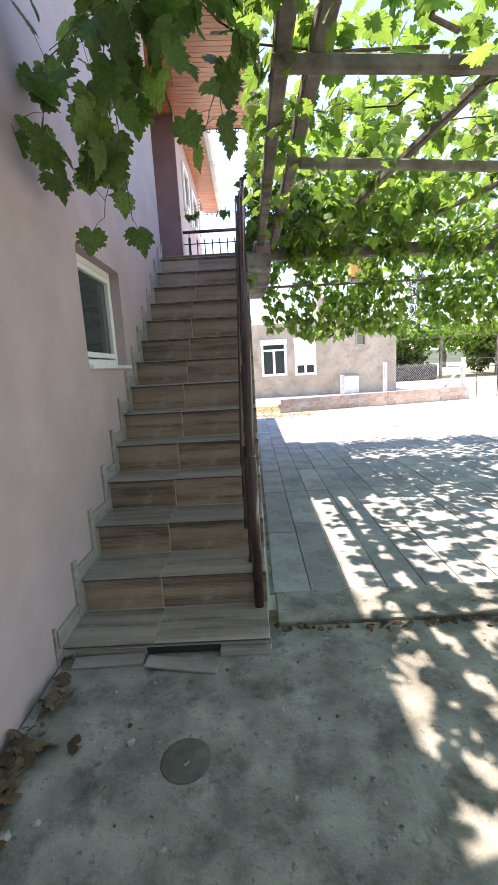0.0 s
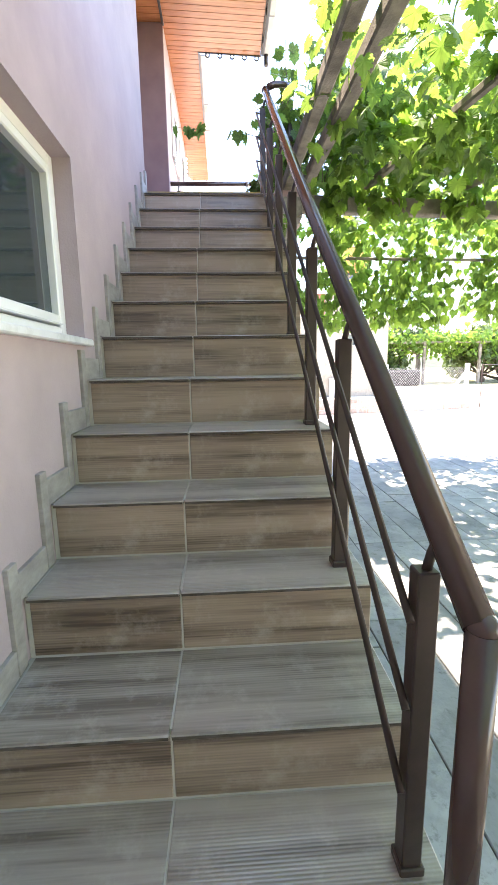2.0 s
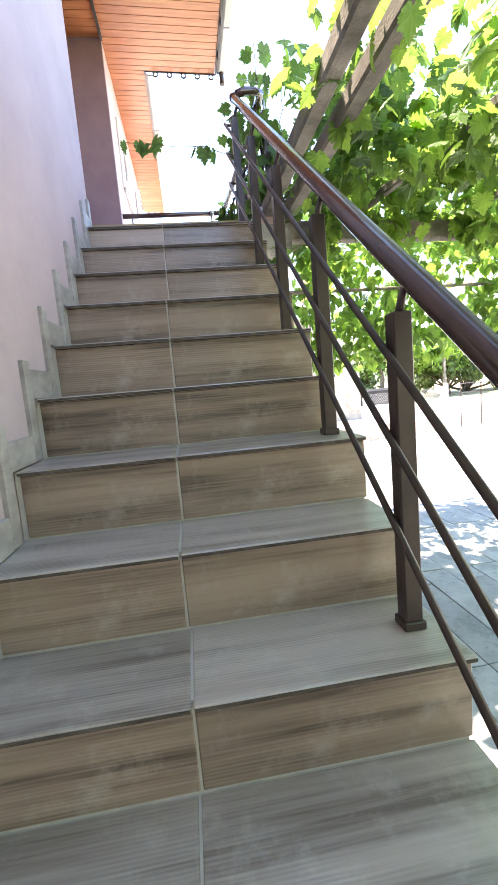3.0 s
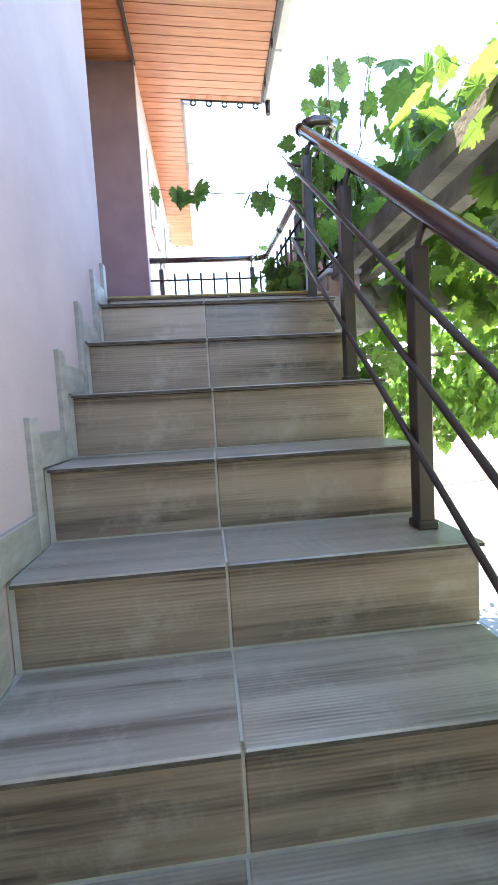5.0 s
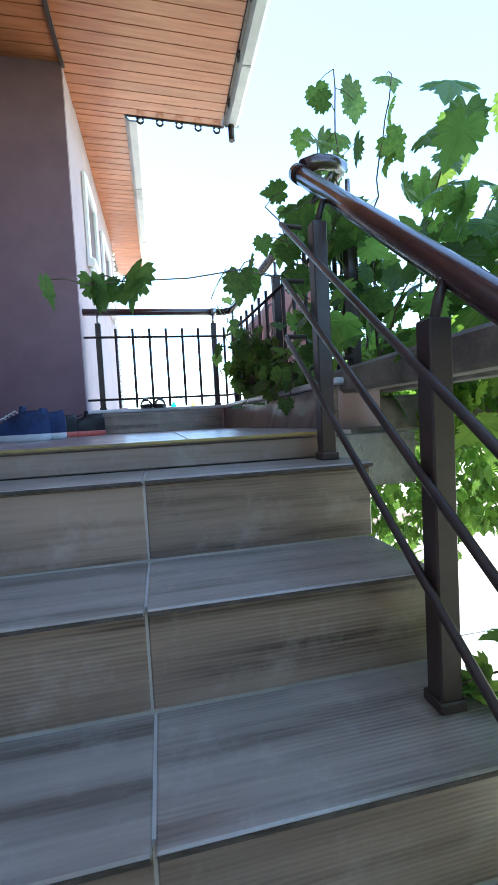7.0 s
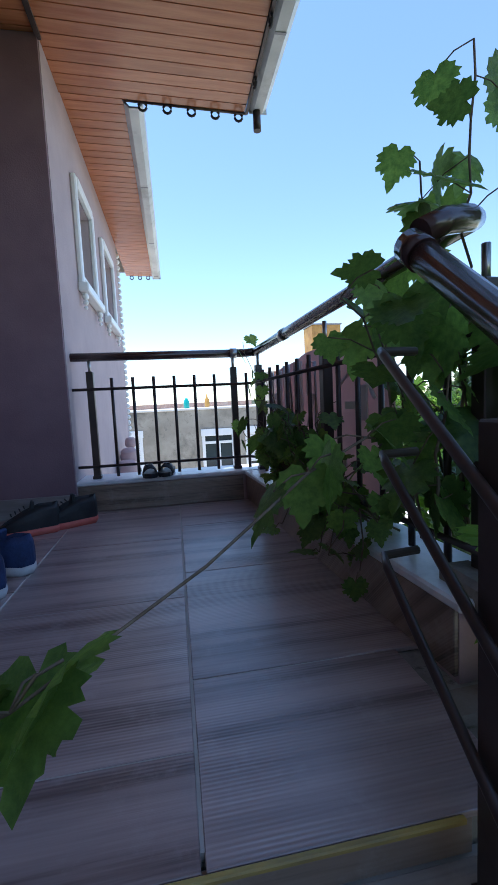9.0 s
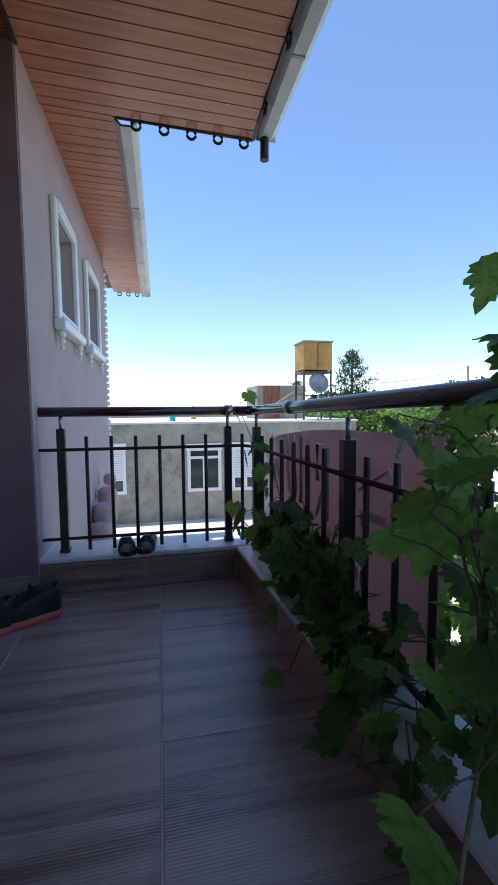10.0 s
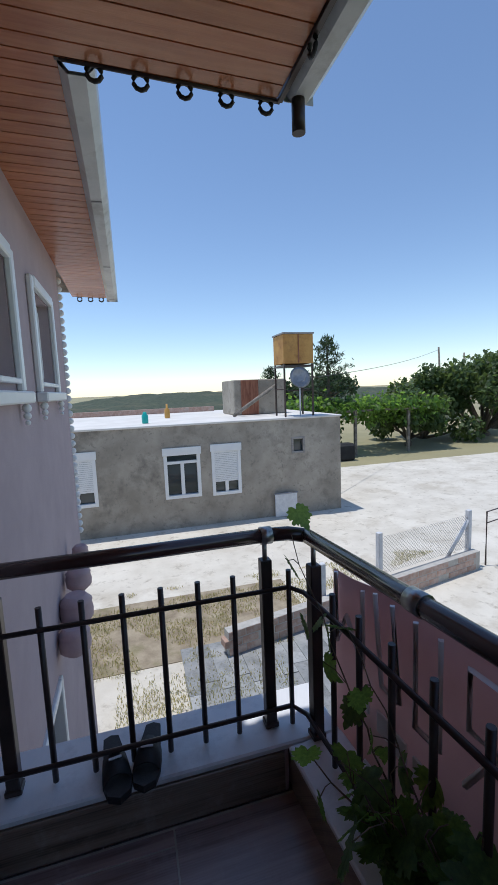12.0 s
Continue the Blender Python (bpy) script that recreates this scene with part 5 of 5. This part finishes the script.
broad_tree((26.0, 60.0, 0), 7.0, 7.0, 1500, 0.6, PINE, label="dark tree far in the field")
broad_tree((34.0, 48.0, 0), 6.0, 8.0, 1800, 0.55, TREE, label="green tree far in the field")


def pine(at, h):
    t = thing("pine_tree", "dark pine tree behind the flat roof", "tree")
    b = Vector(at)
    part("trunk", tube([b, b + Vector((0.1, 0, h * 0.5)), b + Vector((0, 0, h))], 0.18, 8, 0.03), BARK, t)
    bm = bmesh.new()
    places = []
    for i in range(46):
        z = h * (0.3 + 0.68 * i / 45)
        r = (1 - (i / 50) ** 1.6) * h * 0.3 * rng.uniform(0.6, 1.15)
        a = i * 2.4
        tip = b + Vector((math.cos(a) * r, math.sin(a) * r, z + r * 0.35))
        o = b + Vector((0, 0, z))
        add_tube(bm, [o, tip], 0.03, 4, 0.01)
        for _ in range(60):
            p = o.lerp(tip, rng.uniform(0.35, 1.05))
            places.append(turn_leaf(p + Vector((rng.gauss(0, 0.12), rng.gauss(0, 0.12), rng.gauss(0, 0.1))), rng.uniform(0.18, 0.34), -40, 30) @ Matrix.Diagonal((0.4, 1, 1, 1)))
    part("limb", bm, BARK, t)
    leaf_cloud("crown", places, PINE, t, "", True)


pine((11.4, 31.0, 0), 6.9)
pine((12.9, 46.0, 0), 6.0)
arb = thing("far_arbour", "long vine-covered arbour beyond the yard", "arbour")
for x in (8.5, 12.2, 15.8):
    part("post", box(x - 0.08, 29.0, -0.05, x + 0.08, 29.16, 2.5, 0.01), TIMBER, arb)
part("beam", box(7.5, 29.0, 2.5, 17, 29.14, 2.62, 0.01), TIMBER, arb)
places = [turn_leaf((rng.uniform(7.0, 18.5), rng.uniform(28.7, 33), 2.6 + abs(rng.gauss(0, 0.35)) - (rng.random() * 1.0 if rng.random() < 0.3 else 0)), rng.uniform(0.2, 0.4), 40, 35) for _ in range(6500)]
leaf_cloud("foliage", places, LEAFS, arb, "", True)
# near-black block: a low pile made taller as the arbour's shade
solo("stone_wall", box(8.2, 27.6, -0.05, 11.4, 28.4, 0.9, 0.12), DARK, "dark low pile, raised to stand for the shade under the arbour", "stone wall")
pole = thing("utility_pole", "leaning timber utility pole", "pole")
part("shaft", tube([(27.5, 40, 0), (27.0, 40, 7.2)], 0.12, 8, 0.08), TIMBER, pole)
pole = thing("utility_pole", "far timber utility pole", "pole")
part("shaft", tube([(33.5, 44, 0), (33.5, 44, 7.0)], 0.11, 8, 0.08), TIMBER, pole)
cable = thing("overhead_cable", "thin dark cable sagging from the roof hut to the pole", "cable")
part("wire", tube([Vector((5.0, 20.7, 4.3)).lerp(Vector((27.05, 40, 7.0)), q / 12) - Vector((0, 0, 1.2 * q / 12 * (1 - q / 12))) for q in range(13)], 0.012, 5), IRON, cable)
hb = bmesh.new()
prev = None
for i in range(301):
    x = -160 + i * 2.2
    t = max(0.0, min(1.0, (x + 42) / 50.0))
    top = 0.2 + 3.9 * t * t * (3 - 2 * t) - 1.6 * max(0.0, min(1.0, (x - 60) / 60.0))
    row = []
    for q in range(6):
        f = q / 5
        bump_ = 0.55 * noise.noise(Vector((x * 0.35, q * 3.0, 0))) + 0.35 * noise.noise(Vector((x * 1.1, q * 5.0, 2)))
        row.append(hb.verts.new((x + 0.5 * noise.noise(Vector((x, q, 9))), 95 + 60 * f, -0.3 + (top + 0.3) * f + bump_ * (0.4 + 0.6 * f))))
    if prev:
        for q in range(5):
            hb.faces.new((prev[q], row[q], row[q + 1], prev[q + 1]))
    prev = row
solo("backdrop_hills", hb, HILL, "low wooded hills on the horizon", "hills", kind="structure")

# ---- paving slabs beside the stairs ----
pav = thing("paving", "worn grey rectangular paving slabs beside the stairs", "paving", kind="structure")
slab_me = [mesh_of("slab", box(-0.109, -w / 2, -0.04, 0.109, w / 2, 0.0, 0.003), PAVE) for w in (0.895, 1.095)]
for c in range(16):
    y = 3.35 - 0.0 + (0.0 if c % 2 else 0.004)
    x = 0.16 + c * 0.2225
    k = 0
    while y < 12.6:
        i = (c * 3 + k * k) % 2
        w = (0.9, 1.1)[i]
        ob = new("slab", slab_me[i])
        ob.parent = pav
        ob.matrix_basis = pose(x, y + w / 2, 0.006 + rng.uniform(-0.003, 0.003), rng.gauss(0, 0.15), rng.gauss(0, 0.25), rng.gauss(0, 0.12))
        y += w + 0.004
        k += 1
solo("paving_bed", box(0.03, 3.36, -0.1, 3.72, 12.8, -0.006), CONC, "dark joints between the slabs", "ground", kind="structure")
